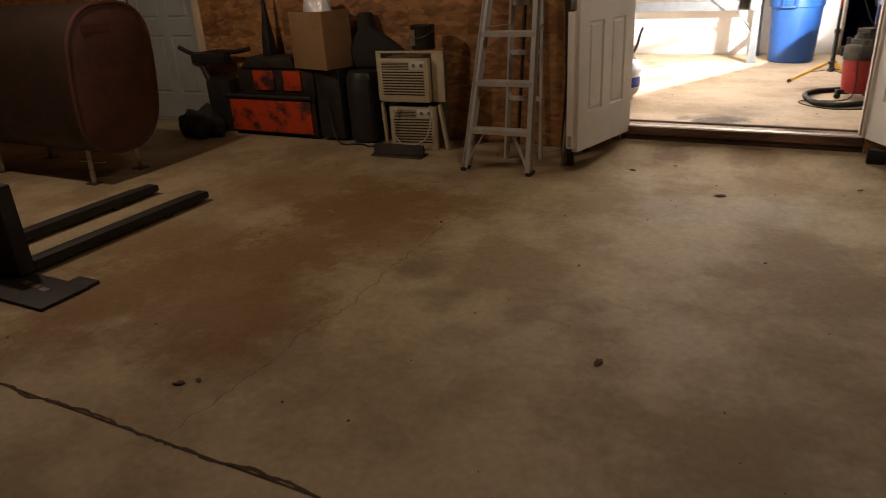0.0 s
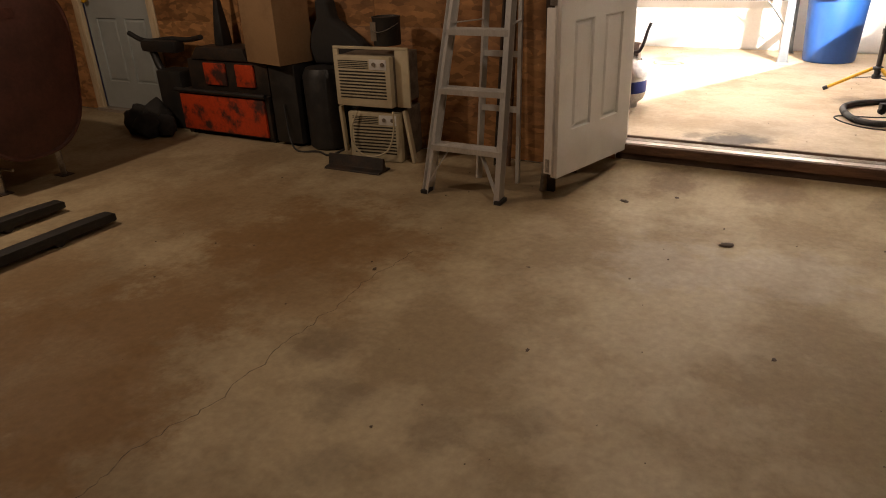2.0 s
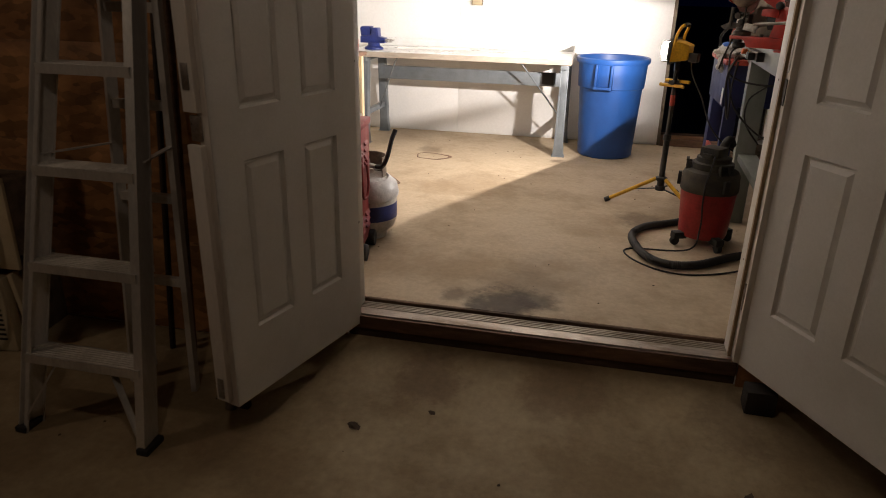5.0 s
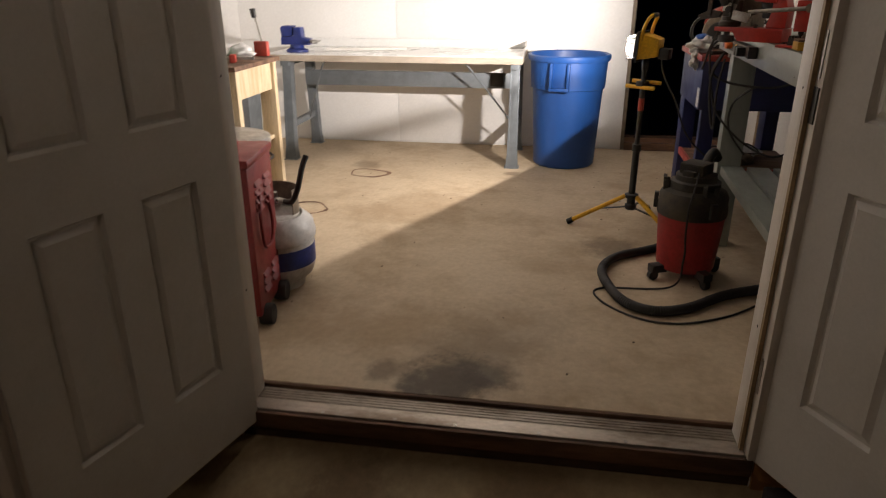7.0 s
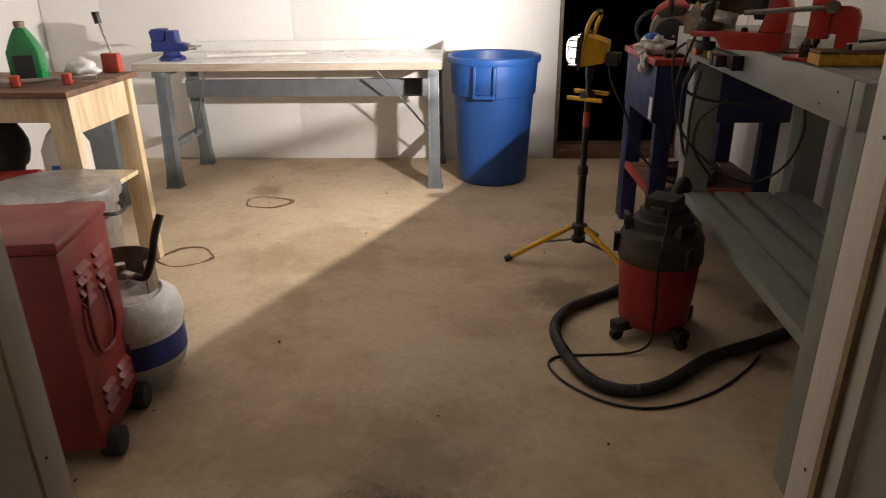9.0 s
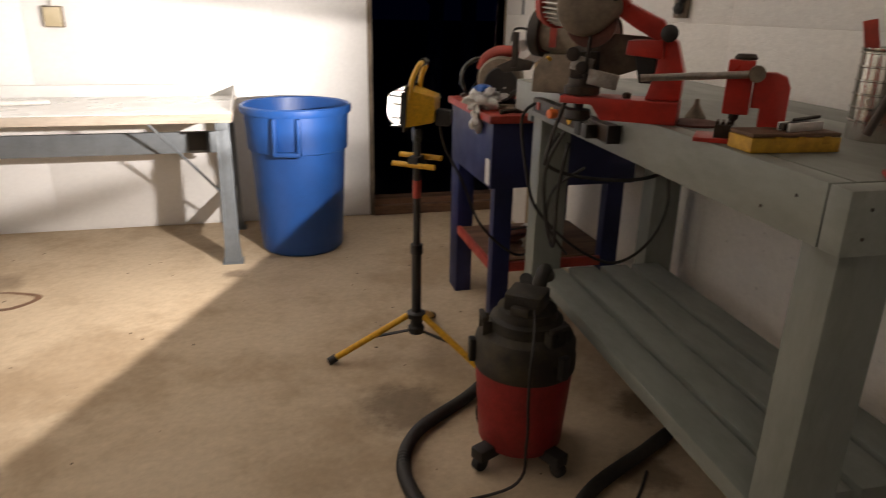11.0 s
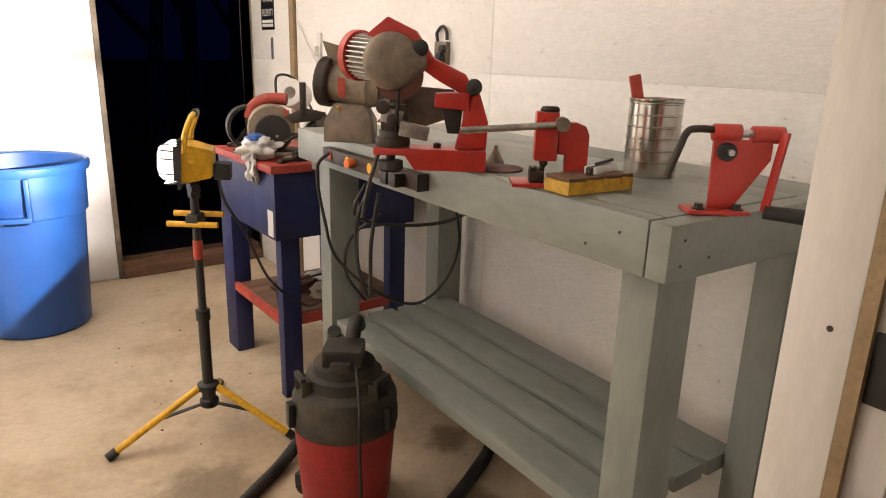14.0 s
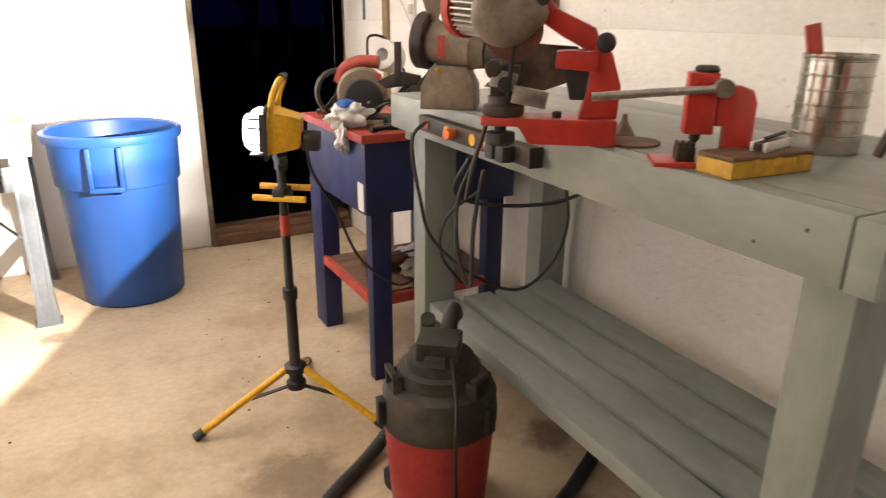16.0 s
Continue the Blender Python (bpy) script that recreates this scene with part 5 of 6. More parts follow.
part(t, "collar", Shape().rings([[(r * math.cos(a), r * math.sin(a), z) for a in [radians(-20 + 10 * k) for k in range(28)]] + [((r - 0.004) * math.cos(a), (r - 0.004) * math.sin(a), z) for a in [radians(250 - 10 * k) for k in range(28)]] for r, z in ((0.10, 0.32), (0.10, 0.43))]), M_DUST)
part(t, "valve", Shape().cyl((0, 0, 0.35), (0, 0, 0.41), 0.016, seg=14).cyl((0, 0, 0.38), (0.06, -0.03, 0.38), 0.012, seg=12), M_STEEL, 0.002)
part(t, "hose", Shape().tube([(0.06, -0.03, 0.38), (0.10, -0.05, 0.39), (0.125, -0.045, 0.44), (0.14, -0.02, 0.52), (0.155, 0.0, 0.57)], 0.0115, 12), M_RUBBER)
part(t, "plastic_wrap", Shape().lathe([(0.155, 0.235), (0.157, 0.25), (0.146, 0.295), (0.105, 0.332), (0.1, 0.331)], 30, pose(0, 0, 0, 4, 3, 0), False), M_BAG, label="clear plastic wrap")
t = thing("metal_bin", "galvanised bin with a domed lid", "bin", at(-1.90, 8.76, S))
part(t, "body", Shape().lathe([(0.17, 0), (0.175, 0.01), (0.20, 0.50), (0.204, 0.505), (0.204, 0.515)], 40), M_GALV)
part(t, "lid", Shape().lathe([(0.214, 0.505), (0.216, 0.51), (0.214, 0.545), (0.19, 0.553), (0.05, 0.565), (0.001, 0.566)], 40), M_GALV)
part(t, "grip", Shape().tube([(0.19, -0.06, 0.47), (0.225, -0.03, 0.46), (0.225, 0.03, 0.46), (0.19, 0.06, 0.47)], 0.006, 8), M_IRON)
t = thing("lumber_bench", "rough pine lumber workbench with a plywood top", "workbench")
for x, y in ((-1.99, 8.98), (-1.99, 9.42), (-3.0, 8.98), (-3.0, 9.42)):
    part(t, "leg", Shape().box(x, x + 0.085, y, y + 0.04, S, 1.0), M_PINE, 0.003)
part(t, "side_rail", Shape().box(-1.96, -1.92, 9.021, 9.419, 0.86, 1.0), M_PINE, 0.003)
part(t, "front_rail", Shape().box(-2.914, -1.991, 8.985, 9.02, 0.91, 1.0), M_PINE, 0.003)
part(t, "top", Shape().box(-3.05, -1.89, 8.95, 9.48, 1.0005, 1.022), M_SILL, 0.002)
t = thing("oil_bottle", "green plastic motor oil bottle with a grey cap", "bottle", at(-2.16, 9.2, 1.0225, 10))
part(t, "body", Shape().rings([[(-w, -d, z), (w, -d, z), (w, d, z), (-w, d, z)] for z, w, d in ((0, 0.052, 0.03), (0.005, 0.056, 0.033), (0.11, 0.056, 0.033), (0.15, 0.04, 0.028), (0.185, 0.022, 0.02), (0.195, 0.016, 0.016))]), M_GREEN, 0.006)
part(t, "cap", Shape().lathe([(0.018, 0.196), (0.018, 0.216), (0.015, 0.218)], 18), M_DUST)
part(t, "label", Shape().box(-0.035, 0.035, -0.0345, -0.0335, 0.02, 0.10), M_SIGN, label="dark label")
t = thing("bar_clamp", "bar clamp with red grips lying on the bench", "clamp", at(-2.1, 9.10, 1.0225, 18))
part(t, "bar", Shape().box(-0.2, 0.22, -0.004, 0.004, 0.012, 0.026), M_STEEL, 0.001)
for x in (-0.05, 0.12):
    part(t, "jaw", Shape().box(x - 0.012, x + 0.018, -0.03, 0.012, 0.001, 0.04), M_REDTRIM, 0.005)
t = thing("upright_clamp", "steel clamp with a dark handle fixed at the table edge", "clamp", at(-1.97, 9.46, 1.0225))
part(t, "bar", Shape().beam((0.03, 0.0, -0.06), (-0.03, 0.0, 0.21), 0.012, 0.006), M_STEEL)
part(t, "jaw", Shape().box(-0.04, 0.03, -0.02, 0.02, 0.0005, 0.075), M_REDTRIM, 0.006)
part(t, "handle", Shape().cyl((-0.03, 0, 0.19), (-0.036, 0, 0.235), 0.013, 0.015, 14), M_BLACK, 0.002)
single("crumpled_wrap", Shape().lump((0, 0, 0.03), (0.07, 0.05, 0.035), 4, 0.6), M_BAG, "crumpled clear plastic wrap on the bench", "wrap", at(-2.02, 9.3, 1.0225), sharp=80)
t = thing("plastic_jug", "white plastic jug with a blue cap and label", "jug", at(-2.10, 9.22, 0.62, 10))
part(t, "body", Shape().rings([[(-w, -w, z), (w, -w, z), (w, w, z), (-w, w, z)] for z, w in ((0, 0.06), (0.008, 0.068), (0.15, 0.068), (0.21, 0.045), (0.245, 0.018), (0.25, 0.018))]), M_WHITE, 0.012)
part(t, "cap", Shape().lathe([(0.021, 0.2505), (0.021, 0.268), (0.018, 0.27)], 18), M_LABELB)
part(t, "label", Shape().box(-0.04, 0.04, -0.0695, -0.0685, 0.04, 0.09), M_LABELB)
single("under_shelf", Shape().box(-2.99, -1.93, 9.022, 9.418, 0.60, 0.6195), M_PINE, "pine shelf board under the lumber bench", "shelf", None, 0.002)
t = thing("red_jack", "small red hydraulic jack on the bench shelf", "jack", at(-2.22, 9.1, 0.62, 15))
part(t, "body", Shape().cyl((-0.12, 0, 0.045), (0.06, 0, 0.045), 0.04, seg=24), M_CABRED, 0.004)
part(t, "nozzle", Shape().cyl((0.061, 0, 0.045), (0.10, 0, 0.045), 0.02, seg=18).cyl((0.10, 0, 0.045), (0.13, 0, 0.045), 0.026, seg=18), M_STEEL, 0.002)
single("dark_bag", Shape().lump((0, 0, 0.13), (0.1, 0.08, 0.13), 11, 0.25), M_CLOTH, "dark cloth bag on the bench shelf", "bag", at(-2.38, 9.25, 0.62), sharp=80)
t = thing("grey_locker", "tall grey plastic tool bin with a label", "tool bin", at(-2.50, 10.22, S, 4))
part(t, "body", Shape().rings([[(-w, -d, z), (w, -d, z), (w, d, z), (-w, d, z)] for z, w, d in ((0, 0.09, 0.10), (0.01, 0.095, 0.105), (0.70, 0.11, 0.12))]), M_STEELG, 0.006)
part(t, "rim", Shape().box(-0.116, 0.116, -0.126, 0.126, 0.7005, 0.72), M_STEELG, 0.005)
part(t, "label", Shape().box(0.05, 0.085, -0.1235, -0.1225, 0.55, 0.60), M_WHITE)
t = thing("bench_vise", "blue cast iron bench vise on the steel bench", "vise", at(-2.24, 10.66, 0.9315))
part(t, "base", Shape().lathe([(0.075, 0), (0.075, 0.015), (0.05, 0.03), (0.045, 0.05)], 28), M_VISE, 0.002)
part(t, "body", Shape().prism([(-0.10, 0.05), (0.10, 0.05), (0.10, 0.09), (0.05, 0.10), (0.045, 0.165), (-0.005, 0.165), (-0.01, 0.11), (-0.1, 0.10)], -0.04, 0.04), M_VISE, 0.006)
part(t, "jaw", Shape().prism([(-0.09, 0.1005), (-0.02, 0.111), (-0.015, 0.175), (-0.085, 0.175), (-0.1, 0.16)], -0.045, 0.045), M_VISE, 0.006)
part(t, "screw_bar", Shape().cyl((0.1, 0, 0.07), (0.15, 0, 0.07), 0.014, seg=16).cyl((0.14, -0.09, 0.07), (0.14, 0.09, 0.07), 0.006, seg=12), M_STEEL)
single("steel_tube", Shape().cyl((-2.06, 10.72, 0.945), (-1.5, 10.85, 0.945), 0.011, seg=14), M_WHITE, "pale pipe lying on the steel bench", "pipe")

# stains as thin dried films on the workshop floor
for x, y, r, k in ((-1.64, 10.23, 0.135, 1), (-1.80, 9.45, 0.13, 3)):
    pts = [(r * (1 + 0.12 * math.sin(3 * a + k)) * math.cos(a), r * (0.8 + 0.12 * math.cos(2 * a + k)) * math.sin(a)) for a in [2 * math.pi * i / 40 for i in range(40)]]
    wd = [0.006 + 0.022 * abs(math.sin(i * 0.11 + k)) ** 3 + 0.006 * abs(math.sin(i * 0.9 + k)) for i in range(40)]
    s = Shape()
    s.rings([[(px * (1 - wv / r), py * (1 - wv / r), 0.0008) for (px, py), wv in zip(pts, wd)], [(px, py, 0.0014) for px, py in pts], [(px * 1.005, py * 1.005, 0.0002) for px, py in pts]], False)
    single("floor_ring_stain", s, M_SILL, "dried brown ring stain on the concrete", "stain", at(x, y, S), group="ring stains", kind="structure")

# ---- garage things ----
# oil tank on legs
t = thing("oil_tank", "large rusty oval oil tank on steel legs", "tank")
XE, CY, CZ, HW, HH = -4.40, 6.03, 0.69, 0.335, 0.49
loop = []
for k in range(40):
    a = 2 * math.pi * k / 40
    loop.append((HW * math.copysign(abs(math.cos(a)) ** 0.75, math.cos(a)), (HH - HW) * math.copysign(min(1, abs(math.sin(a)) * 3), math.sin(a)) + HW * math.sin(a)))
tilt = 0.10


def oval(x, k):
    return [(x, CY + y * k + tilt * (z * k), CZ + z * k) for y, z in loop]


part(t, "shell", Shape().rings([oval(XE - 1.75, 0.96), oval(XE - 1.73, 1.0), oval(XE - 0.02, 1.0)]), M_TANKSHADE)
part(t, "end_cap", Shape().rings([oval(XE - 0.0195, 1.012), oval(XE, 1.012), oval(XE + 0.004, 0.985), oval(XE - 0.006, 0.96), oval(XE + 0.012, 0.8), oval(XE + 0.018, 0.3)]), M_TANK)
part(t, "sticker", Shape().box(XE + 0.012, XE + 0.016, 5.84, 6.06, 1.0, 1.055), M_RUSTD)
for x in (-4.58, -5.63):
    for y in (5.80, 6.20):
        yy = y - 0.02 if y < 6 else y + 0.02
        part(t, "leg", Shape().beam((x, y, 0.004), (x + 0.01, yy + (0.03 if y < 6 else -0.03), 0.36), 0.03, 0.03), M_STEEL)
        part(t, "foot", Shape().box(x - 0.05, x + 0.05, y - 0.04, y + 0.04, 0, 0.005), M_IRON)
part(t, "cross_tee", Shape().cyl((-4.70, 5.81, 0.155), (-4.45, 5.83, 0.155), 0.008, seg=10), M_STEEL)

# pallet jack
t = thing("pallet_jack", "dark iron pallet jack with long forks on the floor", "pallet jack")
for x in (-3.50, -3.94):
    part(t, "fork", Shape().rings([[(x - w, y, z0), (x + w, y, z0), (x + w, y, z1), (x - w, y, z1)] for y, w, z0, z1 in ((4.62, 0.042, 0.02, 0.07), (5.60, 0.042, 0.02, 0.07), (5.76, 0.038, 0.022, 0.065), (5.775, 0.034, 0.026, 0.058))]), M_RUBBER, 0.005)
    part(t, "load_wheel", Shape().cyl((x - 0.04, 5.45, 0.03), (x + 0.04, 5.45, 0.03), 0.03, seg=18), M_RUBBER)
part(t, "mast", Shape().box(-3.98, -3.46, 4.54, 4.62, 0.02, 0.46), M_RUBBER, 0.01)
part(t, "pump", Shape().box(-3.80, -3.64, 4.36, 4.539, 0.05, 0.40).cyl((-3.72, 4.42, 0.4), (-3.72, 4.42, 0.52), 0.04, seg=20), M_RUBBER, 0.01)
part(t, "foot_plate", Shape().prism([(-3.70, 0.0), (-3.05, 0.0), (-3.05, 0.016), (-3.70, 0.016)], 4.36, 4.60).box(-3.20, -3.06, 4.60, 4.66, 0.0, 0.016), M_RUBBER, 0.003)
for k in range(3):
    part(t, "plate_decal", Shape().box(-3.40 + k * 0.075, -3.35 + k * 0.075, 4.50 - k * 0.01, 4.53 - k * 0.01, 0.0165, 0.0175), M_DUST)

# stacked window air conditioners


def air_conditioner(x, y, z, rz, w, h, label):
    t = thing("air_conditioner", label, "air conditioner", at(x, y, z, rz), "stacked air conditioners")
    part(t, "case", Shape().box(-w / 2, w / 2, 0.05, 0.36, 0, h), M_DUST, 0.008)
    part(t, "front", Shape().box(-w / 2 - 0.004, w / 2 + 0.004, 0, 0.0495, -0.0 + 0.002, h + 0.004), M_CREAM, 0.012)
    n = 9
    for k in range(n):
        zz = 0.055 + k * (h - 0.15) / (n - 1)
        part(t, "louvre", Shape().box(-w / 2 + 0.03, w / 2 - 0.03, -0.0016, -0.0004, zz, zz + 0.009), M_BLACK)
    for k in range(5):
        zz = h - 0.072 + k * 0.011
        part(t, "vent_slot", Shape().box(-w / 2 + 0.03, w / 2 - 0.15, -0.0016, -0.0004, zz, zz + 0.005), M_BLACK)
    part(t, "control_panel", Shape().box(w / 2 - 0.14, w / 2 - 0.02, -0.003, -0.0005, h - 0.075, h - 0.012), M_WHITE, 0.001)
    for dx in (0.045, 0.105):
        part(t, "knob", Shape().cyl((w / 2 - dx, -0.012, h - 0.042), (w / 2 - dx, -0.0035, h - 0.042), 0.012, seg=14), M_DUST)
    return t


t = air_conditioner(-2.84, 7.20, 0.36, 3, 0.40, 0.31, "cream window air conditioner stacked on another")
part(t, "side_frame", Shape().box(-0.245, -0.207, 0.06, 0.075, 0.0, 0.345).box(0.207, 0.30, 0.06, 0.075, 0.0, 0.345).box(-0.245, 0.30, 0.06, 0.075, 0.3455, 0.362), M_CREAM, 0.003)
t = air_conditioner(-2.80, 7.23, 0.0, 8, 0.36, 0.32, "cream window air conditioner standing on the concrete floor")
part(t, "side_frame", Shape().beam((-0.23, 0.03, 0.05), (-0.245, 0.03, 0.35), 0.035, 0.02).beam((0.26, 0.03, 0.002), (0.21, 0.03, 0.34), 0.045, 0.02), M_CREAM, 0.003)
part(t, "cord", Shape().tube([(-0.10, -0.02, 0.33), (-0.14, -0.03, 0.25), (-0.15, -0.035, 0.15), (-0.09, -0.04, 0.06), (0.02, -0.045, 0.05), (0.11, -0.04, 0.10), (0.15, -0.03, 0.22), (0.15, -0.02, 0.34)], 0.006, 8), M_CREAM)
t = thing("floor_register", "dark dusty metal blade lying on the floor", "metal blade", at(-2.83, 7.05, 0, 2))
part(t, "blade", Shape().prism([(-0.07, 0.0), (0.07, 0.0), (0.065, 0.012), (0.02, 0.02), (0.01, 0.085), (-0.005, 0.085), (-0.02, 0.02), (-0.065, 0.012)], -0.205, 0.205, pose(0, 0, 0, 0, 0, 90)), M_IRON, 0.002)
t = thing("paint_can", "black paint can with a wire handle", "can", at(-2.74, 7.36, 0.725))
part(t, "body", Shape().lathe([(0.084, 0.0), (0.086, 0.004), (0.086, 0.155), (0.089, 0.16), (0.089, 0.168), (0.078, 0.168), (0.076, 0.16), (0.001, 0.16)], 32), M_BLACK)
part(t, "handle", Shape().tube([(0.087, 0, 0.13), (0.06, -0.075, 0.10), (0.0, -0.105, 0.085), (-0.06, -0.075, 0.10), (-0.087, 0, 0.13)], 0.003, 8), M_STEEL)
part(t, "paint_drip", Shape().box(-0.06, -0.02, -0.0885, -0.083, 0.03, 0.14), M_DUST)

# orange and black stove-like machine
t = thing("tool_chest", "scorched orange and black steel tool chest", "tool chest", at(-4.21, 7.28, 0))
part(t, "lower_case", Shape().box(-0.46, 0.46, 0.02, 0.28, 0.03, 0.34), M_IRON, 0.01)
part(t, "lower_panel", Shape().box(-0.43, 0.43, -0.004, 0.0195, 0.045, 0.315), M_ORANGE, 0.01)
part(t, "upper_case", Shape().box(-0.34, 0.46, 0.05, 0.28, 0.3405, 0.57), M_IRON, 0.01)
part(t, "upper_panel", Shape().box(-0.16, 0.06, 0.03, 0.0495, 0.39, 0.55), M_ORANGE, 0.012)
part(t, "upper_panel", Shape().box(0.16, 0.34, 0.03, 0.0495, 0.39, 0.55), M_ORANGE, 0.012)
part(t, "lid", Shape().prism([(-0.28, 0.5705), (0.30, 0.5705), (0.26, 0.66), (-0.20, 0.66)], 0.03, 0.27), M_IRON, 0.012)
part(t, "front_bar", Shape().cyl((-0.46, -0.01, 0.345), (0.46, -0.01, 0.345), 0.016, seg=14), M_BLACK)
for x in (-0.44, 0.40):
    part(t, "foot", Shape().box(x, x + 0.05, 0.04, 0.26, 0, 0.0295), M_BLACK)
t = thing("machine_handlebar", "black machine with bent handlebar arms", "machine", at(-4.88, 7.46, 0))
part(t, "body", Shape().box(-0.10, 0.18, -0.1, 0.09, 0, 0.46), M_BLACK, 0.03)
part(t, "handlebar", Shape().tube([(-0.42, -0.02, 0.72), (-0.26, 0, 0.66), (0.0, 0.02, 0.68), (0.2, 0.02, 0.68), (0.40, -0.02, 0.71)], 0.02, 12), M_BLACK)
part(t, "head", Shape().box(-0.28, 0.12, -0.05, 0.06, 0.58, 0.675), M_BLACK, 0.03)
part(t, "post", Shape().tube([(-0.2, 0, 0.6), (-0.14, 0, 0.45), (-0.02, 0, 0.4)], 0.03, 12), M_BLACK)
single("tapered_post", Shape().rings([[(-w, -w, z), (w, -w, z), (w, w, z), (-w, w, z)] for z, w in ((0, 0.045), (0.10, 0.04), (0.30, 0.02), (0.5, 0.008))]), M_BLACK, "dark tapered metal post on the chest", "post", at(-4.26, 7.45, 0.661), 0.003)
for x, y, r, k in ((-4.98, 7.14, 0.13, 1), (-4.82, 7.08, 0.11, 2), (-4.90, 7.22, 0.14, 5), (-4.72, 7.16, 0.09, 8)):
    single("dark_sack", Shape().lump((0, 0, r * 0.85), (r, r * 0.8, r * 0.9), k, 0.4), M_CLOTH, "lumpy black cloth sack on the floor", "sack", at(x, y, 0), sharp=80, group="black sacks")
t = thing("black_cabinet", "black plastic equipment case standing on the floor", "case", at(-3.50, 7.30, 0))
part(t, "body", Shape().box(-0.22, 0.02, 0.0, 0.24, 0.02, 0.575), M_BLACK, 0.02)
part(t, "barrel", Shape().lathe([(0.13, 0.0), (0.15, 0.02), (0.155, 0.5), (0.13, 0.55), (0.05, 0.56)], 28, Matrix.Translation((0.18, 0.13, 0))), M_BLACK)
part(t, "cord", Shape().tube([(-0.1, -0.01, 0.3), (-0.05, -0.05, 0.1), (0.05, -0.10, 0.012), (0.2, -0.06, 0.01), (0.34, -0.1, 0.01), (0.44, 0.0, 0.06)], 0.007, 8), M_RUBBER)
t = thing("cardboard_box", "tall open brown cardboard box with clear plastic inside", "box", at(-3.68, 7.40, 0.577, -14))
s = Shape()
for bx in ((-0.2, 0.2, -0.14, -0.134), (-0.2, 0.2, 0.134, 0.14), (-0.2, -0.194, -0.1335, 0.1335), (0.194, 0.2, -0.1335, 0.1335)):
    s.box(*bx, 0.007, 0.43)
s.box(-0.2, 0.2, -0.14, 0.14, 0.0, 0.0065)
part(t, "carton", s, M_CARD, 0.001)
single("clear_plastic", Shape().lump((0, 0, 0.0), (0.16, 0.1, 0.30), 9, 0.4), mat("glossy_clear_film", (0.75, 0.75, 0.74), (0.6, 0.6, 0.6), 0.15, scale=20, fine=40, bump=0.6), "crumpled shiny clear plastic in the carton", "plastic", at(-3.68, 7.40, 0.85), sharp=80)
single("dark_garment", Shape().rings([[(-w + o, -0.05, z), (w + o, -0.05, z), (w + o, 0.06, z), (-w + o, 0.06, z)] for z, w, o in ((0, 0.22, 0.02), (0.12, 0.23, 0.0), (0.2, 0.17, -0.04), (0.30, 0.06, -0.09), (0.42, 0.05, -0.1))]), M_CLOTH, "dark cloth draped behind the case", "cloth", at(-3.22, 7.50, 0.56), 0.03, sharp=80)
single("stand", Shape().box(-0.2, 0.2, -0.06, 0.06, 0, 0.559), M_BLACK, "black case against the board wall", "case", at(-3.15, 7.52, 0), 0.01)
# dark poles and boards stored behind the ladder
for k, (x, y, dx, r, m2) in enumerate(((-1.62, 7.30, -0.03, 0.018, M_IRON), (-1.70, 7.42, 0.05, 0.014, M_IRON), (-2.05, 7.45, 0.08, 0.012, M_IRON), (-1.60, 7.12, 0.02, 0.02, M_DUST), (-1.97, 7.47, 0.04, 0.016, M_SILL))):
    single("leaning_pole", Shape().cyl((0, 0, 0.0), (dx, 7.57 - y, 1.95), r, seg=12), m2, "dark pole leaning on the board wall", "pole", at(x, y, 0.002), group="leaning poles")
t = thing("folded_frame", "folded dark metal frame leaning behind the door", "frame", at(-1.56, 7.14, 0, 84))
part(t, "upright", Shape().beam((0, 0, 0), (0.0, 0.05, 1.9), 0.025, 0.045), M_IRON)
part(t, "upright", Shape().beam((0.28, 0, 0), (0.26, 0.05, 1.9), 0.025, 0.045), M_IRON)
for z in (0.4, 0.8, 1.2, 1.6):
    part(t, "cross_bar", Shape().box(0.013, 0.255, z * 0.026 - 0.01, z * 0.026 + 0.01, z - 0.012, z + 0.012), M_IRON)
single("wood_block", Shape().box(-0.05, 0.05, -0.04, 0.04, 0, 0.09), M_CLOTH, "dark block under the open door", "block", at(0.2, 7.50, rise(0.2, 7.47) - 0.002), 0.01)

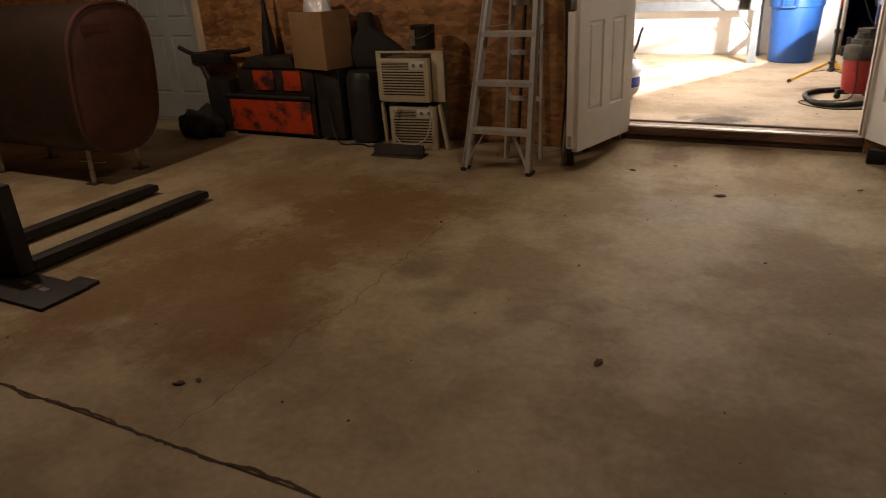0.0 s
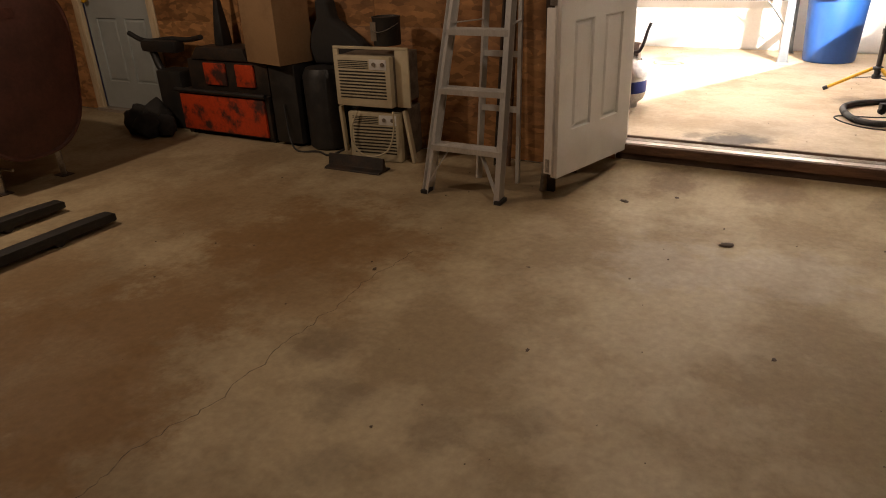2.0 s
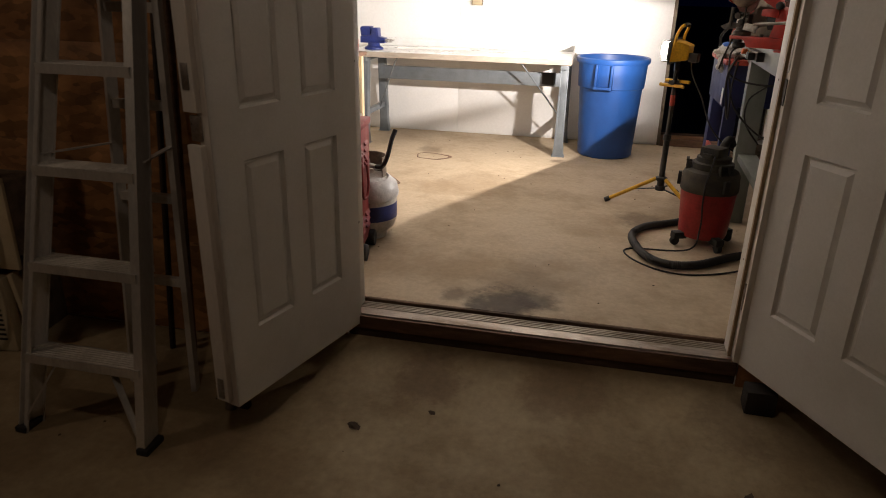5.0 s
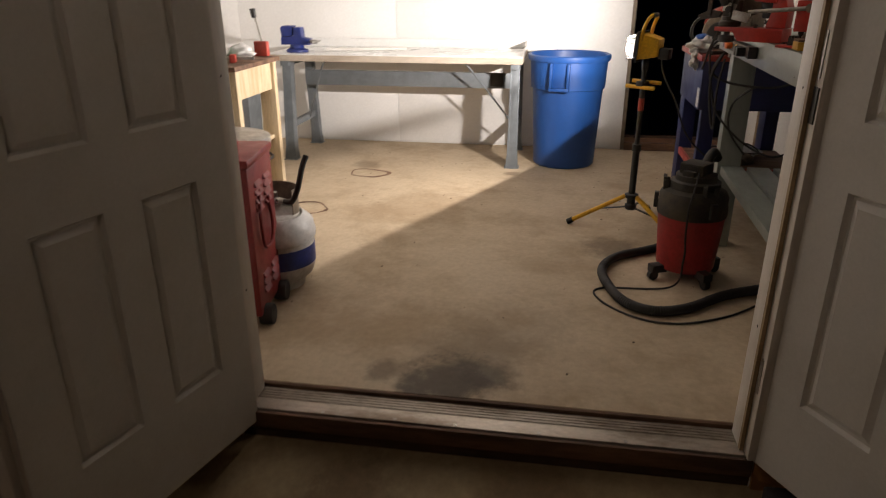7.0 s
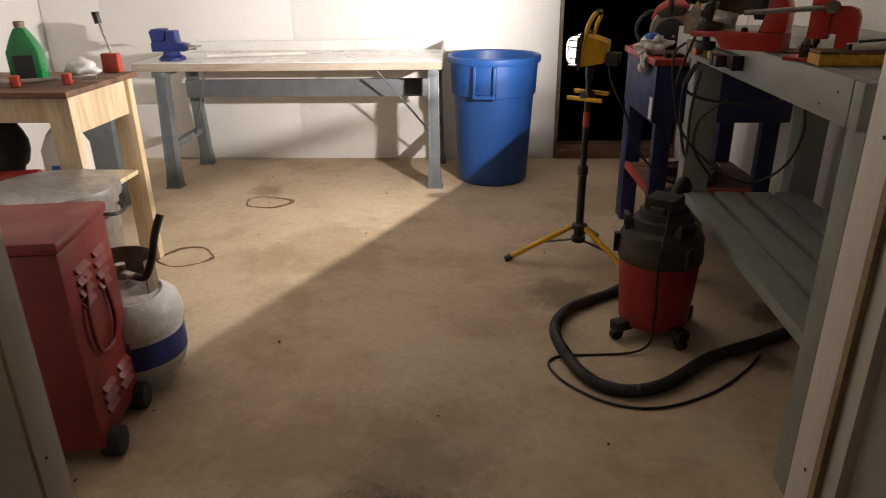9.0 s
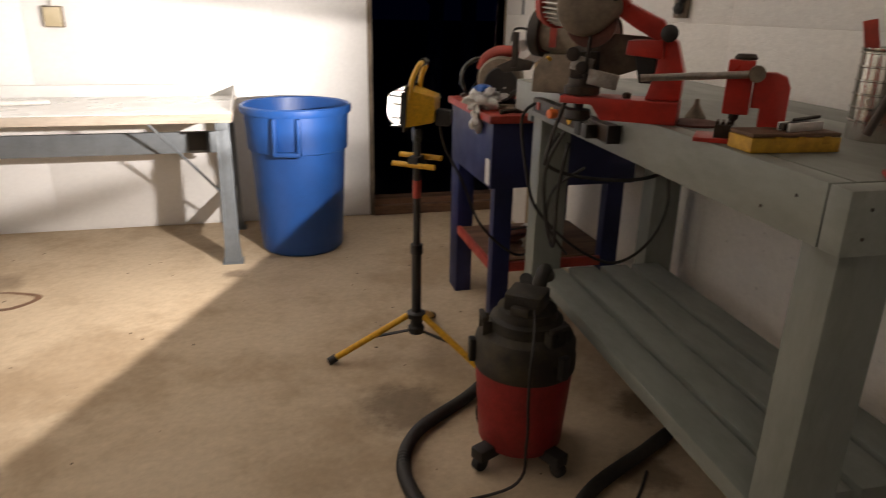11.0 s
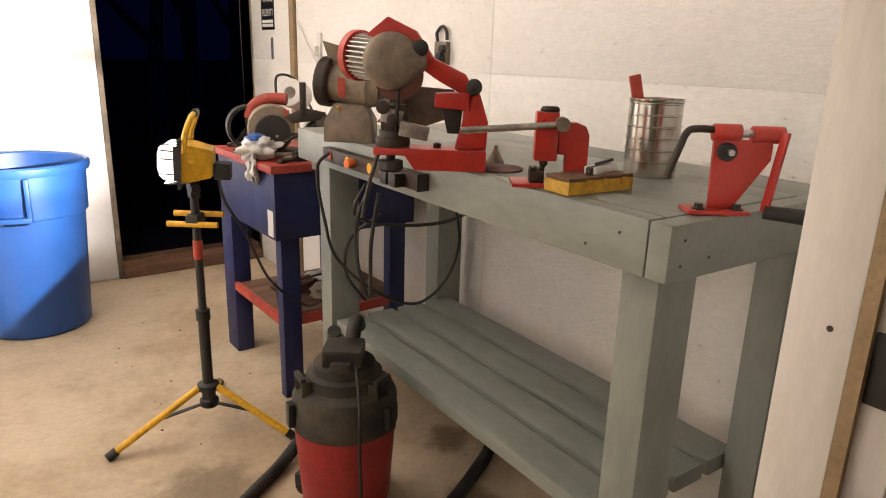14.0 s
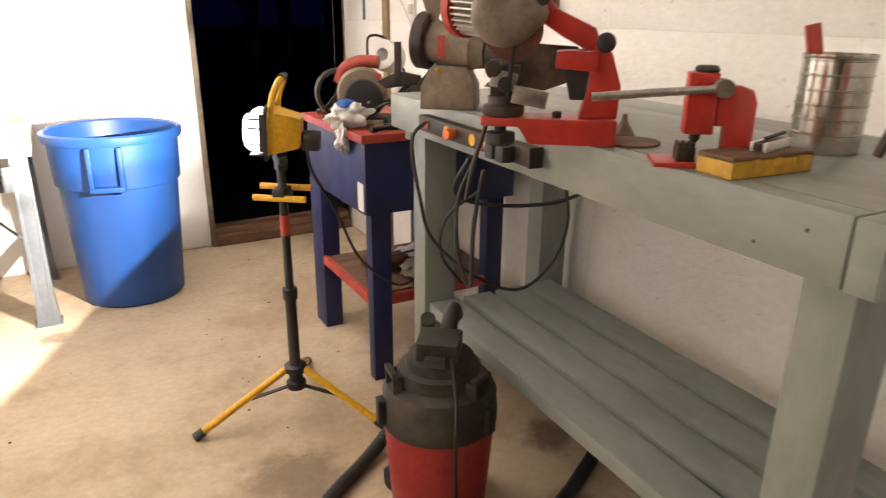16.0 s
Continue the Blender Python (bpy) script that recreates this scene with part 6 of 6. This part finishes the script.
# litter and cracks on the garage floor
random.seed(4)
for x, y, r in ((-0.763, 4.85, 0.03), (-0.582, 6.775, 0.045), (-1.142, 7.125, 0.035), (0.114, 7.09, 0.025), (-2.05, 4.19, 0.03), (-2.0, 4.23, 0.02), (-0.9, 7.25, 0.02), (-1.9, 5.9, 0.018), (-0.3, 5.9, 0.015), (-0.85, 4.1, 0.025), (-1.3, 6.2, 0.012), (-1.05, 5.6, 0.014)):
    single("dead_leaf", Shape().lump((0, 0, r * 0.08), (r * 0.75, r * 0.45, r * 0.1), int(r * 1000 + x * 50), 0.7, 2), M_LITTER, "small dry brown leaf scrap on the floor", "litter", at(x, y, max(0, rise(x, y)) + 0.001, random.uniform(0, 360)), sharp=80, group="floor litter")
grit = Shape()
for k in range(90):
    x, y = random.uniform(-3.2, 0.5), random.uniform(3.2, 7.4)
    r = random.uniform(0.002, 0.006)
    grit.lump((x, y, r * 0.4), (r, r, r * 0.5), k, 0.4, 1)
for k in range(70):
    x, y = random.uniform(-1.8, 0.6), random.uniform(7.8, 10.9)
    r = random.uniform(0.002, 0.005)
    grit.lump((x, y, S + r * 0.4), (r, r, r * 0.5), k, 0.4, 1)
single("floor_grit", grit, M_LITTER, "scattered small dark grit on the concrete", "grit", kind="stuff")


def crack(points, w, name):
    s = Shape()
    rows = []
    for k, (x, y) in enumerate(points):
        ww = w * random.uniform(0.4, 1.3)
        rows.append((x, y, ww))
    alongx = abs(points[-1][0] - points[0][0]) > abs(points[-1][1] - points[0][1])
    for (x0, y0, w0), (x1, y1, w1) in zip(rows, rows[1:]):
        d = (0, 1) if alongx else (1, 0)
        q = [s.bm.verts.new(p) for p in ((x0 - d[0] * w0, y0 - d[1] * w0, 0.0009), (x1 - d[0] * w1, y1 - d[1] * w1, 0.0009), (x1 + d[0] * w1, y1 + d[1] * w1, 0.0009), (x0 + d[0] * w0, y0 + d[1] * w0, 0.0009))]
        s.bm.faces.new(q)
    return setting(name, s, M_CRACK, "thin dark crack in the concrete floor")


pts, x = [], -1.86
for k in range(110):
    x += random.uniform(-0.012, 0.012) + (-1.84 - x) * 0.06
    pts.append((x, 3.95 + k * 0.02))
crack(pts, 0.0014, "floor_crack")
pts, y = [], 3.94
for k in range(200):
    y += random.uniform(-0.006, 0.006) + (3.94 - y) * 0.2
    pts.append((-3.6 + k * 0.018, y))
crack(pts, 0.007, "floor_joint_dirt")
